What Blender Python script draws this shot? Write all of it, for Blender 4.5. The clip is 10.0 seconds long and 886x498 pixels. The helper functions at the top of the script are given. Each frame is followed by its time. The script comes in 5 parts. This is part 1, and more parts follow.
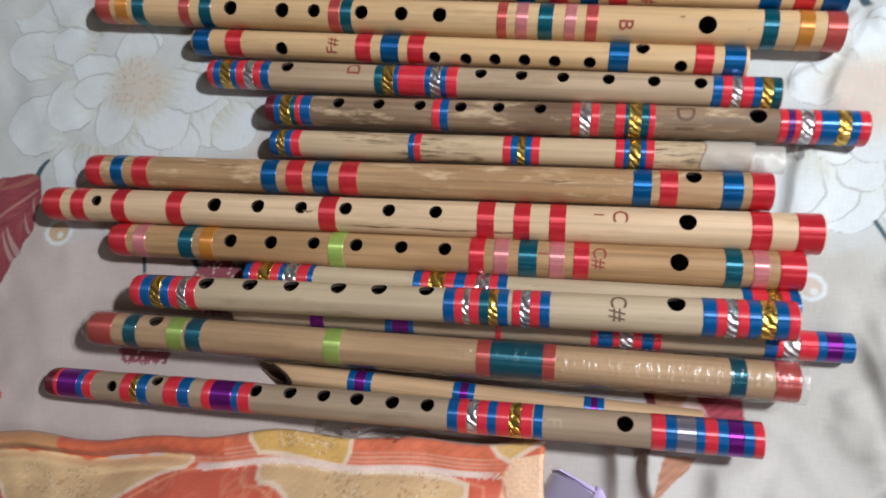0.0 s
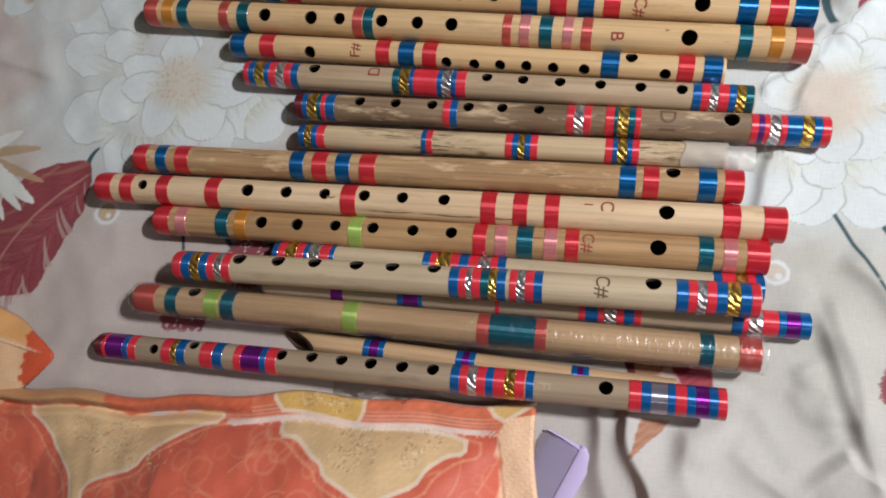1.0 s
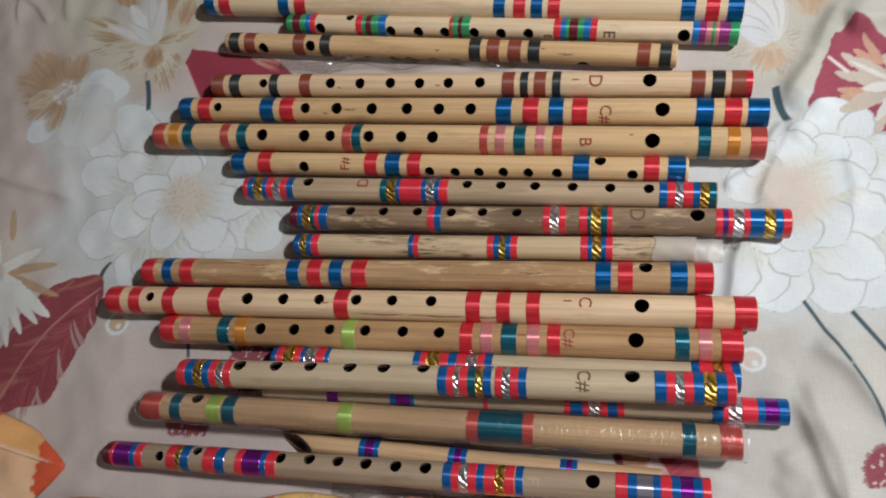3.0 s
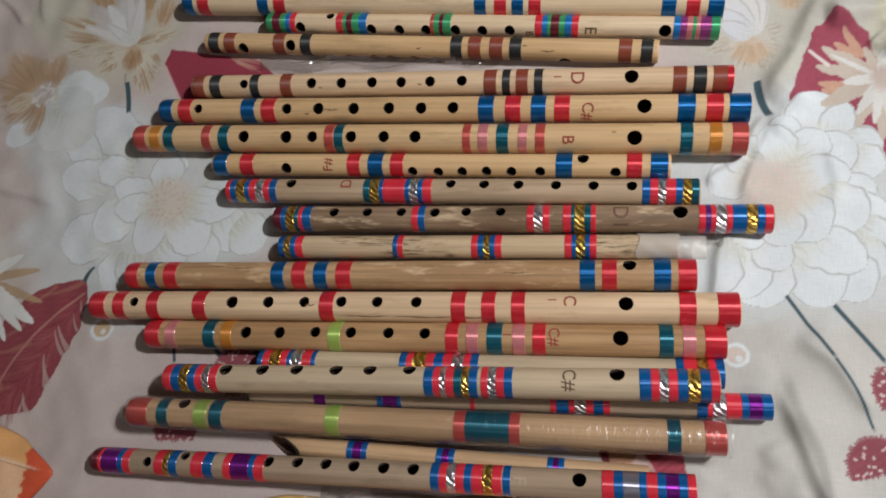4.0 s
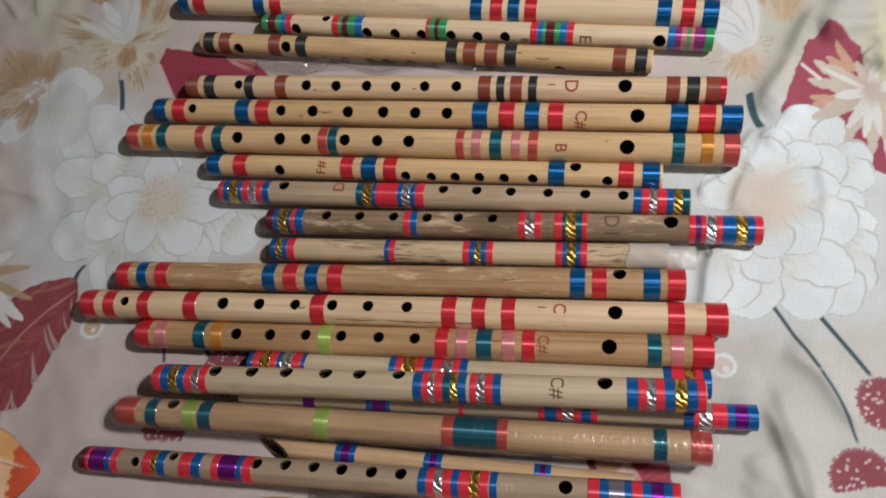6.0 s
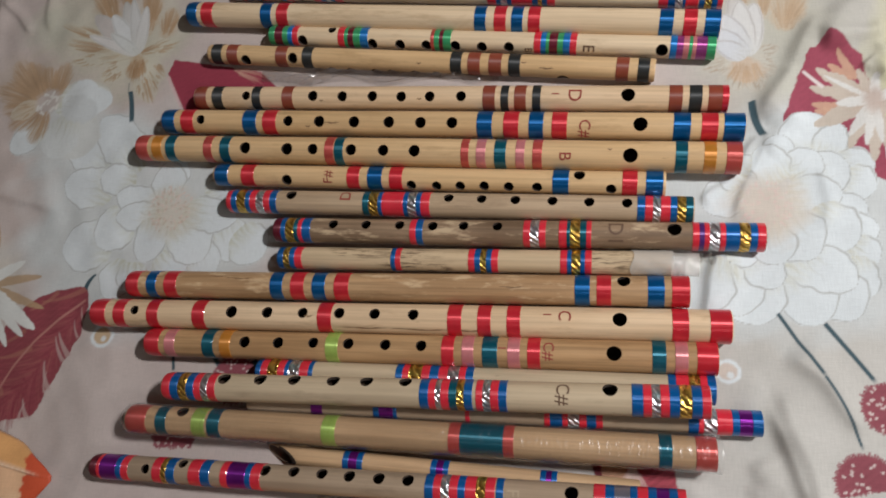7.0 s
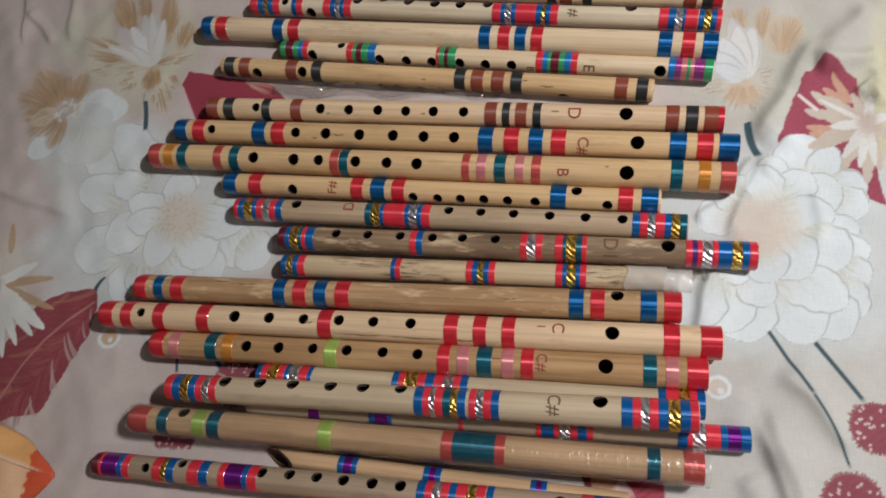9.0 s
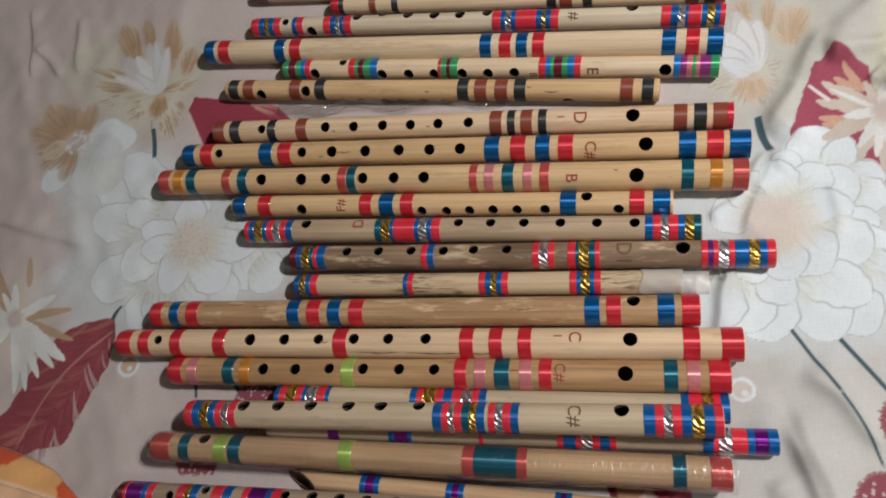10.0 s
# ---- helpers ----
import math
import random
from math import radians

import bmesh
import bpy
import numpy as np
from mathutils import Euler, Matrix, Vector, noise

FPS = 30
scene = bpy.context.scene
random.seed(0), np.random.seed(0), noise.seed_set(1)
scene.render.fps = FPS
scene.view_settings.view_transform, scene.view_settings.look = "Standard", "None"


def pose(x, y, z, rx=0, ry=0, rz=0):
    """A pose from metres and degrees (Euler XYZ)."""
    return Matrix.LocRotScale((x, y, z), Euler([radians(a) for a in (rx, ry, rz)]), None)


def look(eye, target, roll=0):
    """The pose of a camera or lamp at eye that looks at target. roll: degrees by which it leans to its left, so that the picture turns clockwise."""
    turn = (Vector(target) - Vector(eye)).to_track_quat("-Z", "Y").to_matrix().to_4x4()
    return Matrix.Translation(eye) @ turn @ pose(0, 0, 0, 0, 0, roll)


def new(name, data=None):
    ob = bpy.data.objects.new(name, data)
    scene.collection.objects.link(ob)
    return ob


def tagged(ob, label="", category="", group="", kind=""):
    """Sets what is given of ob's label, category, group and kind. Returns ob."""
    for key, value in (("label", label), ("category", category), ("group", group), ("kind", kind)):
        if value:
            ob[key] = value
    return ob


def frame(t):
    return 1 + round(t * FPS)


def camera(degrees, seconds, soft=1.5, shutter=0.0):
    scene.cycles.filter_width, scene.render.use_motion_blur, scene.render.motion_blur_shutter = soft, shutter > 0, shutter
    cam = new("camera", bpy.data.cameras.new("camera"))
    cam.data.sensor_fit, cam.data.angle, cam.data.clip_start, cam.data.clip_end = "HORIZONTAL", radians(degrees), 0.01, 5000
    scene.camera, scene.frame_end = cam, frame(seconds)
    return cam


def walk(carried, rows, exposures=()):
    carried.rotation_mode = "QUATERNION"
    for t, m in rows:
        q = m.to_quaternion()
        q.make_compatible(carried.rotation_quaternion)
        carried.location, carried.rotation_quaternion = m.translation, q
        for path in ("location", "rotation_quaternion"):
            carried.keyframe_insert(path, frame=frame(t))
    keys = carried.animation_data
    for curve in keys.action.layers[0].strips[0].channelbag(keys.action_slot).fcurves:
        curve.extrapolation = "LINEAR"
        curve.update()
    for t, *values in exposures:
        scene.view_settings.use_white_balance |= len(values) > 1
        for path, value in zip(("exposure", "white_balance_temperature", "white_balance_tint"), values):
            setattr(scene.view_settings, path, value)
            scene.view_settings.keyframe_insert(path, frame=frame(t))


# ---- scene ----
cam = camera(65.8, 10.0, 1.85, 0.5)
PATH = [
    (0, (0.084, 0.107, 0.497), (-0.322, 0.378, -1.442), -52.6),
    (0.5, (0.097, 0.091, 0.535), (-0.317, 0.423, -1.393), -46.3),
    (1, (0.102, 0.086, 0.554), (-0.34, 0.354, -1.378), -53.8),
    (1.5, (0.112, 0.09, 0.566), (-0.301, 0.42, -1.363), -47.8),
    (2, (0.12, 0.1, 0.587), (-0.391, 0.601, -1.281), -44.2),
    (2.5, (0.124, 0.105, 0.589), (-0.438, 0.623, -1.259), -45.4),
    (2.7, (0.129, 0.101, 0.586), (-0.411, 0.605, -1.272), -44.8),
    (3.8, (0.1384, 0.1148, 0.5737), (-0.3329, 0.5603, -1.31), -45.99),
    (4, (0.14, 0.114, 0.58), (-0.34, 0.562, -1.31), -46.1),
    (4.5, (0.136, 0.116, 0.577), (-0.3, 0.552, -1.325), -42.1),
    (5, (0.137, 0.121, 0.581), (-0.325, 0.537, -1.32), -45.5),
    (5.5, (0.141, 0.121, 0.582), (-0.325, 0.55, -1.315), -45.4),
    (5.7, (0.1421, 0.1207, 0.5824), (-0.3208, 0.557, -1.315), -44.77),
    (6.8, (0.1428, 0.1204, 0.5865), (-0.3257, 0.5698, -1.298), -44.6),
    (7, (0.144, 0.121, 0.589), (-0.335, 0.578, -1.298), -44.8),
    (7.5, (0.149, 0.119, 0.587), (-0.336, 0.569, -1.3), -46.2),
    (8, (0.152, 0.114, 0.59), (-0.336, 0.58, -1.293), -45.2),
    (8.5, (0.156, 0.116, 0.593), (-0.366, 0.608, -1.273), -44.9),
    (9, (0.159, 0.114, 0.598), (-0.355, 0.615, -1.269), -42.8),
    (9.5, (0.164, 0.118, 0.603), (-0.382, 0.615, -1.256), -45.2),
    (10, (0.165, 0.123, 0.593), (-0.404, 0.634, -1.255), -48.0),
]
EXPOSURES = [(0,.27,6150,10),(.5,.17,6300,11),(1,.15,6400,10.5),(2.5,.06,6380,10),(4,-.1,6480,11.5),(5,-.09,6500,11.5),(10,-.09,6530,12)]
walk(cam, [(t, look(eye, target, roll)) for t, eye, target, roll in PATH], EXPOSURES)

# ---- light ----
world = bpy.data.worlds.new("world")
scene.world = world
world.use_nodes = True
world.node_tree.nodes["Background"].inputs[0].default_value = (1.0, 0.86, 0.72, 1)
world.node_tree.nodes["Background"].inputs[1].default_value = 0.015


def area_lamp(name, eye, target, sx, sy, watts, colour):
    data = bpy.data.lights.new(name, "AREA")
    data.shape, data.size, data.size_y, data.energy, data.color = "RECTANGLE", sx, sy, watts, colour
    ob = new(name, data)
    ob.matrix_world = look(eye, target)
    return ob


area_lamp("tube_light", (1.05, 0.53, 1.25), (-0.05, 0.25, 0.0), 0.16, 0.06, 27.5, (0.99, 0.99, 0.985))
area_lamp("wall_light", (0.95, -0.35, 1.0), (-0.1, 0.25, 0.0), 0.25, 0.25, 2.6, (1.0, 0.985, 0.97))

# ---- materials ----


class Nodes:
    """A small helper to write node trees in few lines."""

    def __init__(self, name):
        self.mat = bpy.data.materials.new(name)
        self.mat.use_nodes = True
        self.tree = self.mat.node_tree
        self.bsdf = self.tree.nodes["Principled BSDF"]

    def add(self, kind, **values):
        node = self.tree.nodes.new(kind)
        for key, value in values.items():
            if key.startswith("_"):
                node.inputs[key[1:].replace("_", " ")].default_value = value
            elif key == "data_type":
                node.data_type = value
            elif key == "blend_type":
                node.blend_type = value
            elif key == "operation":
                node.operation = value
            elif key == "use_clamp":
                node.use_clamp = value
            elif key == "wave_type":
                node.wave_type = value
            elif key == "bands_direction":
                node.bands_direction = value
            elif key == "attribute_name":
                node.attribute_name = value
        return node

    def link(self, a, b):
        self.tree.links.new(a, b)

    def coords(self, scale=(1, 1, 1), turn=(0, 0, 0)):
        tc, mp = self.add("ShaderNodeTexCoord"), self.add("ShaderNodeMapping")
        mp.inputs["Scale"].default_value = scale
        mp.inputs["Rotation"].default_value = turn
        self.link(tc.outputs["Object"], mp.inputs["Vector"])
        return mp.outputs["Vector"]

    def noise(self, vec, scale, detail=3.0, rough=0.55):
        n = self.add("ShaderNodeTexNoise", _Scale=scale, _Detail=detail, _Roughness=rough)
        self.link(vec, n.inputs["Vector"])
        return n.outputs["Fac"]

    def ramp(self, fac, stops):
        n = self.add("ShaderNodeValToRGB")
        for e, (p, c) in zip(n.color_ramp.elements, stops[:2]):
            e.position, e.color = p, (*c, 1)
        for p, c in stops[2:]:
            n.color_ramp.elements.new(p).color = (*c, 1)
        self.link(fac, n.inputs[0])
        return n.outputs[0]

    def mix(self, fac, a, b, blend="MIX"):
        n = self.add("ShaderNodeMix", data_type="RGBA", blend_type=blend)
        for v, i in ((fac, 0), (a, 6), (b, 7)):
            if isinstance(v, (int, float)):
                n.inputs[i].default_value = v
            elif isinstance(v, tuple):
                n.inputs[i].default_value = (*v, 1)
            else:
                self.link(v, n.inputs[i])
        return n.outputs[2]

    def bump(self, height, strength, distance):
        n = self.add("ShaderNodeBump", _Strength=strength, _Distance=distance)
        self.link(height, n.inputs["Height"])
        self.link(n.outputs[0], self.bsdf.inputs["Normal"])

    def done(self, colour=None, rough=0.5, metal=0.0):
        if isinstance(colour, tuple):
            self.bsdf.inputs["Base Color"].default_value = (*colour, 1)
        elif colour is not None:
            self.link(colour, self.bsdf.inputs["Base Color"])
        if isinstance(rough, float):
            self.bsdf.inputs["Roughness"].default_value = rough
        else:
            self.link(rough, self.bsdf.inputs["Roughness"])
        self.bsdf.inputs["Metallic"].default_value = metal
        return self.mat


def bamboo(name, light, dark, streak=0.35, blotch=0.3, patch=None, split=0.0):
    n = Nodes(name)
    info = n.add("ShaderNodeObjectInfo")
    shift = n.add("ShaderNodeVectorMath", operation="SCALE")
    shift.inputs[0].default_value = (7.0, 3.0, 5.0)
    n.link(info.outputs["Random"], shift.inputs["Scale"])

    def shifted(scale):
        add = n.add("ShaderNodeVectorMath", operation="ADD")
        n.link(n.coords(scale), add.inputs[0])
        n.link(shift.outputs[0], add.inputs[1])
        return add.outputs[0]

    fibre = n.noise(shifted((6, 260, 260)), 1.0, 4.0, 0.6)
    broad = n.noise(shifted((9, 28, 28)), 1.0, 3.0)
    grey = (0.55, 0.55, 0.55)
    col = n.mix(n.ramp(broad, [(0.3, (0, 0, 0)), (0.75, (1, 1, 1))]), light, dark)
    col = n.mix(blotch, light, col)
    col = n.mix(streak, col, n.ramp(fibre, [(0.36, grey), (0.60, (1, 1, 1))]), "MULTIPLY")
    specks = n.noise(shifted((40, 160, 160)), 2.0, 2.0)
    col = n.mix(n.ramp(specks, [(0.72, (0, 0, 0)), (0.8, (0.5, 0.5, 0.5))]), col, tuple(c * 0.45 for c in dark))
    if patch:
        worn = n.noise(shifted((16, 60, 60)), 1.6, 5.0, 0.65)
        col = n.mix(n.ramp(worn, [(0.54, (0, 0, 0)), (0.64, (0.9, 0.9, 0.9))]), col, patch)
    if split:
        crack = n.noise(shifted((45, 620, 620)), 1.0, 3.0, 0.7)
        where = n.noise(shifted((14, 20, 20)), 1.0, 1.0)
        lines = n.mix(1.0, n.ramp(crack, [(0.50, (0, 0, 0)), (0.60, (1, 1, 1))]), n.ramp(where, [(0.44, (0, 0, 0)), (0.54, (1, 1, 1))]), "MULTIPLY")
        col = n.mix(lines, col, (0.09, 0.055, 0.03))
    stain = n.noise(shifted((14, 70, 70)), 1.0, 5.0, 0.7)
    col = n.mix(n.ramp(stain, [(0.55, (0, 0, 0)), (0.70, (0.6, 0.6, 0.6))]), col, tuple(c * 0.66 for c in dark))
    n.bump(fibre, 0.25, 0.0004)
    n.bsdf.inputs["Specular IOR Level"].default_value = 0.35
    return n.done(col, n.ramp(fibre, [(0.2, (0.42, 0.42, 0.42)), (0.8, (0.58, 0.58, 0.58))]))


def thread(name, colour, rough=0.42, sheer=0.12, metal=0.35, coat=0.35):
    """Thread wound round the pipe: its gloss runs along the pipe and is narrow across it."""
    n = Nodes(name)
    wave = n.add("ShaderNodeTexWave", wave_type="BANDS", bands_direction="X", _Scale=420.0, _Distortion=1.5)
    n.link(n.coords(), wave.inputs["Vector"])
    uneven = n.noise(n.coords((90, 40, 40)), 1.0, 3.0)
    col = n.mix(n.ramp(uneven, [(0.3, (0, 0, 0)), (0.7, (1, 1, 1))]), tuple(c * 0.82 for c in colour), colour)
    col = n.mix(sheer, col, n.ramp(wave.outputs["Fac"], [(0.0, (0.3, 0.3, 0.3)), (1.0, (1, 1, 1))]), "MULTIPLY")
    n.bump(wave.outputs["Fac"], 0.05, 0.0003)
    tangent = n.add("ShaderNodeTangent")
    tangent.direction_type, tangent.axis = "RADIAL", "X"
    n.link(tangent.outputs[0], n.bsdf.inputs["Tangent"])
    n.bsdf.inputs["Coat Weight"].default_value = coat
    n.bsdf.inputs["Coat Roughness"].default_value = 0.09
    n.bsdf.inputs["Anisotropic"].default_value = 0.95
    n.bsdf.inputs["Anisotropic Rotation"].default_value = 0.25
    n.bsdf.inputs["Specular IOR Level"].default_value = 0.7
    return n.done(col, rough, metal)


def foil(name, bright, deep, hint):
    n = Nodes(name)
    wave = n.add("ShaderNodeTexWave", wave_type="BANDS", bands_direction="DIAGONAL", _Scale=95.0, _Distortion=4.0, _Detail=2.0)
    wave.inputs["Detail Scale"].default_value = 2.0
    n.link(n.coords((1.2, 0.8, 1.0), (0.4, 0.3, 0.2)), wave.inputs["Vector"])
    hue = n.noise(n.coords((60, 90, 90)), 1.0, 2.0)
    col = n.mix(wave.outputs["Fac"], deep, bright)
    col = n.mix(n.ramp(hue, [(0.52, (0, 0, 0)), (0.7, (0.7, 0.7, 0.7))]), col, hint)
    n.bump(wave.outputs["Fac"], 0.7, 0.0012)
    return n.done(col, 0.30, 0.9)


BAMBOO = {
    "pale": bamboo("pale_bamboo", (0.72, 0.562, 0.38), (0.60, 0.42, 0.24), 0.4, 0.45),
    "wheat": bamboo("wheat_bamboo", (0.71, 0.52, 0.335), (0.58, 0.38, 0.21), 0.45, 0.5),
    "cream": bamboo("cream_bamboo", (0.63, 0.53, 0.39), (0.54, 0.43, 0.29), 0.35, 0.4),
    "honey": bamboo("honey_bamboo", (0.66, 0.45, 0.245), (0.53, 0.33, 0.15), 0.45, 0.6),
    "tan": bamboo("tan_bamboo", (0.50, 0.31, 0.155), (0.36, 0.20, 0.09), 0.7, 0.9),
    "chipped": bamboo("chipped_tan_bamboo", (0.49, 0.31, 0.165), (0.37, 0.21, 0.10), 0.7, 0.9, (0.60, 0.43, 0.26)),
    "dull": bamboo("dull_bamboo", (0.50, 0.37, 0.245), (0.40, 0.28, 0.175), 0.5, 0.8),
    "weathered": bamboo("weathered_bamboo", (0.36, 0.245, 0.155), (0.17, 0.105, 0.062), 0.9, 0.95, (0.52, 0.39, 0.25)),
    "ash": bamboo("ash_pale_bamboo", (0.53, 0.42, 0.285), (0.42, 0.33, 0.22), 0.35, 0.6),
    "grey": bamboo("greyish_bamboo", (0.40, 0.30, 0.21), (0.31, 0.225, 0.15), 0.45, 0.8),
    "dusky": bamboo("dusky_tan_bamboo", (0.55, 0.365, 0.21), (0.42, 0.265, 0.145), 0.5, 0.9),
    "split": bamboo("split_bamboo", (0.58, 0.44, 0.28), (0.46, 0.32, 0.19), 0.5, 0.5, None, 1.0),
}
THREAD = {
    "red": thread("red_thread", (0.66, 0.026, 0.042), 0.42, 0.14, 0.3),
    "scarlet": thread("scarlet_tape", (0.70, 0.030, 0.052), 0.36, 0.05, 0.1, 0.3),
    "blue": thread("blue_tape", (0.002, 0.115, 0.37), 0.36, 0.05, 0.35, 0.3),
    "azure": thread("azure_thread", (0.0, 0.125, 0.37), 0.36, 0.14, 0.6),
    "sky": thread("sky_blue_tape", (0.01, 0.20, 0.56)),
    "teal": thread("teal_thread", (0.004, 0.125, 0.18), 0.40, 0.12, 0.5),
    "black": thread("black_thread", (0.022, 0.024, 0.024), 0.6, 0.12, 0.0, 0.05),
    "brown": thread("brown_thread", (0.25, 0.055, 0.03), 0.6, 0.12, 0.0, 0.05),
    "maroon": thread("maroon_tape", (0.16, 0.012, 0.03)),
    "orange": thread("orange_thread", (0.68, 0.27, 0.04)),
    "salmon": thread("salmon_red_thread", (0.58, 0.09, 0.075)),
    "pink": thread("pink_thread", (0.70, 0.24, 0.25)),
    "green": thread("green_tape", (0.05, 0.40, 0.16)),
    "lime": thread("lime_thread", (0.42, 0.60, 0.13)),
    "violet": thread("violet_foil_tape", (0.24, 0.018, 0.32), 0.32, 0.05, 0.75),
    "orchid": thread("orchid_tape", (0.36, 0.06, 0.26), 0.34, 0.05, 0.5),
    "plum": thread("plum_tape", (0.10, 0.03, 0.20)),
    "steel": thread("lavender_grey_foil", (0.40, 0.38, 0.47), 0.36, 0.1, 0.75),
    "gold": foil("gold_foil", (0.85, 0.55, 0.12), (0.36, 0.19, 0.04), (0.75, 0.62, 0.15)),
    "silver": foil("silver_foil", (0.74, 0.73, 0.76), (0.50, 0.44, 0.47), (0.45, 0.70, 0.72)),
}
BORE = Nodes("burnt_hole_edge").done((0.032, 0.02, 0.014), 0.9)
# inside of the pipe: bamboo coloured darker, in place of the shade there
HOLLOW = Nodes("shade_toned_hollow").done((0.10, 0.06, 0.04), 0.9)
SCAR = Nodes("dark_splinter").done((0.22, 0.13, 0.065), 0.8)
INK_RED = Nodes("burnt_red_ink").done((0.27, 0.05, 0.034), 0.7)
INK_DARK = Nodes("burnt_brown_ink").done((0.13, 0.075, 0.045), 0.7)
INK_FAINT = Nodes("faded_ink").done((0.42, 0.32, 0.22), 0.7)


def printed_cloth(name, rough, weave, depth):
    """Cloth whose printed colours are the mesh's own colour attribute."""
    n = Nodes(name)
    att = n.add("ShaderNodeAttribute", attribute_name="print")
    slub = n.noise(n.coords((90, weave * 2.4, 1)), 1.0, 3.0)
    slub2 = n.noise(n.coords((weave * 2.4, 90, 1)), 1.0, 3.0)
    both = n.mix(0.5, slub, slub2)
    col = n.mix(0.19, att.outputs["Color"], n.ramp(slub, [(0.32, (0.6, 0.6, 0.6)), (0.62, (1, 1, 1))]), "MULTIPLY")
    col = n.mix(0.19, col, n.ramp(slub2, [(0.32, (0.6, 0.6, 0.6)), (0.62, (1, 1, 1))]), "MULTIPLY")
    cloudy = n.noise(n.coords((1, 1, 1)), 14.0, 4.0)
    col = n.mix(0.12, col, n.ramp(cloudy, [(0.3, (0.6, 0.58, 0.56)), (0.7, (1, 1, 1))]), "MULTIPLY")
    n.bump(both, 0.4, depth)
    n.bsdf.inputs["Specular IOR Level"].default_value = 0.2
    n.bsdf.inputs["Sheen Weight"].default_value = 0.08
    return n.done(col, rough)


def plaster(name, colour):
    n = Nodes(name)
    f = n.noise(n.coords(), 3.0, 5.0)
    col = n.mix(n.ramp(f, [(0.3, (0, 0, 0)), (0.7, (1, 1, 1))]), tuple(c * 0.88 for c in colour), colour)
    n.bump(n.noise(n.coords(), 60.0, 2.0), 0.1, 0.002)
    return n.done(col, 0.8)


def clear_film(name, tint, strength, scale, depth, rough):
    """Clear crinkled plastic: see-through, with gloss by angle."""
    n = Nodes(name)
    out = n.tree.nodes["Material Output"]
    bump = n.add("ShaderNodeBump", _Strength=0.9, _Distance=depth)
    n.link(n.noise(n.coords((2.2, 0.8, 0.8)), scale, 1.5), bump.inputs["Height"])
    gloss = n.add("ShaderNodeBsdfGlossy", _Roughness=rough)
    clear = n.add("ShaderNodeBsdfTransparent")
    clear.inputs[0].default_value = (*tint, 1)
    fres = n.add("ShaderNodeLayerWeight", _Blend=0.15)
    amount = n.add("ShaderNodeMath", operation="MULTIPLY_ADD", use_clamp=True)
    amount.inputs[1].default_value, amount.inputs[2].default_value = 0.6, strength
    mixer = n.add("ShaderNodeMixShader")
    for b in (gloss, fres):
        n.link(bump.outputs[0], b.inputs["Normal"])
    n.link(fres.outputs["Facing"], amount.inputs[0])
    n.link(amount.outputs[0], mixer.inputs[0])
    n.link(clear.outputs[0], mixer.inputs[1])
    n.link(gloss.outputs[0], mixer.inputs[2])
    n.link(mixer.outputs[0], out.inputs["Surface"])
    return n.mat


CLOTH = printed_cloth("printed_cotton_sheet", 0.85, 460.0, 0.0005)
PILLOW_CLOTH = printed_cloth("printed_satin_pillowcase", 0.5, 380.0, 0.0003)
FILM = clear_film("clear_plastic_film", (0.98, 0.98, 0.98), 0.04, 110.0, 0.0020, 0.32)
BAG = clear_film("crinkled_clear_plastic", (0.95, 0.95, 0.95), 0.2, 60.0, 0.003, 0.2)
WALL = plaster("beige_wall_paint", (0.31, 0.255, 0.205))
CEILING = plaster("white_ceiling_paint", (0.45, 0.42, 0.38))
FLOOR_TILE = plaster("grey_floor", (0.35, 0.32, 0.30))
LILAC = Nodes("lilac_plastic").done((0.58, 0.48, 0.76), 0.35)
TOOTH = Nodes("grey_lilac_plastic").done((0.40, 0.35, 0.50), 0.4)
FROST = Nodes("milky_tape")
FROST.bsdf.inputs["Alpha"].default_value = 0.5
FROST.bump(FROST.noise(FROST.coords(), 120.0, 2.0), 0.4, 0.001)
FROST = FROST.done((0.64, 0.60, 0.55), 0.4)


# ---- building helpers ----
def mesh_object(name, bm, material, parent=None, smooth=40.0):
    me = bpy.data.meshes.new(name)
    bm.to_mesh(me)
    bm.free()
    me.materials.append(material)
    if smooth:
        me.shade_smooth()
        me.set_sharp_from_angle(angle=radians(smooth))
    ob = new(name, me)
    ob.parent = parent
    return ob


def part(name, bm, material, parent, label="", smooth=40.0):
    ob = mesh_object(name, bm, material, parent, smooth)
    return tagged(ob, label) if label else ob


def slab(name, lo, hi, material, kind="structure"):
    bm = bmesh.new()
    bmesh.ops.create_cube(bm, size=1.0)
    for v in bm.verts:
        v.co = [(a + b) / 2 + c * (b - a) for a, b, c in zip(lo, hi, v.co)]
    return tagged(mesh_object(name, bm, material, None, 0), kind=kind)


# ---- room ----
slab("floor", (-2.0, -2.0, -0.62), (2.0, 2.2, -0.5), FLOOR_TILE)
slab("ceiling", (-2.0, -2.0, 2.3), (2.0, 2.2, 2.4), CEILING)
slab("wall_north", (-2.0, 2.2, -0.62), (2.0, 2.3, 2.4), WALL)
slab("wall_south", (-2.0, -2.1, -0.62), (2.0, -2.0, 2.4), WALL)
slab("wall_east", (2.0, -2.1, -0.62), (2.1, 2.3, 2.4), WALL)
slab("wall_west", (-2.1, -2.1, -0.62), (-2.0, 2.3, 2.4), WALL)


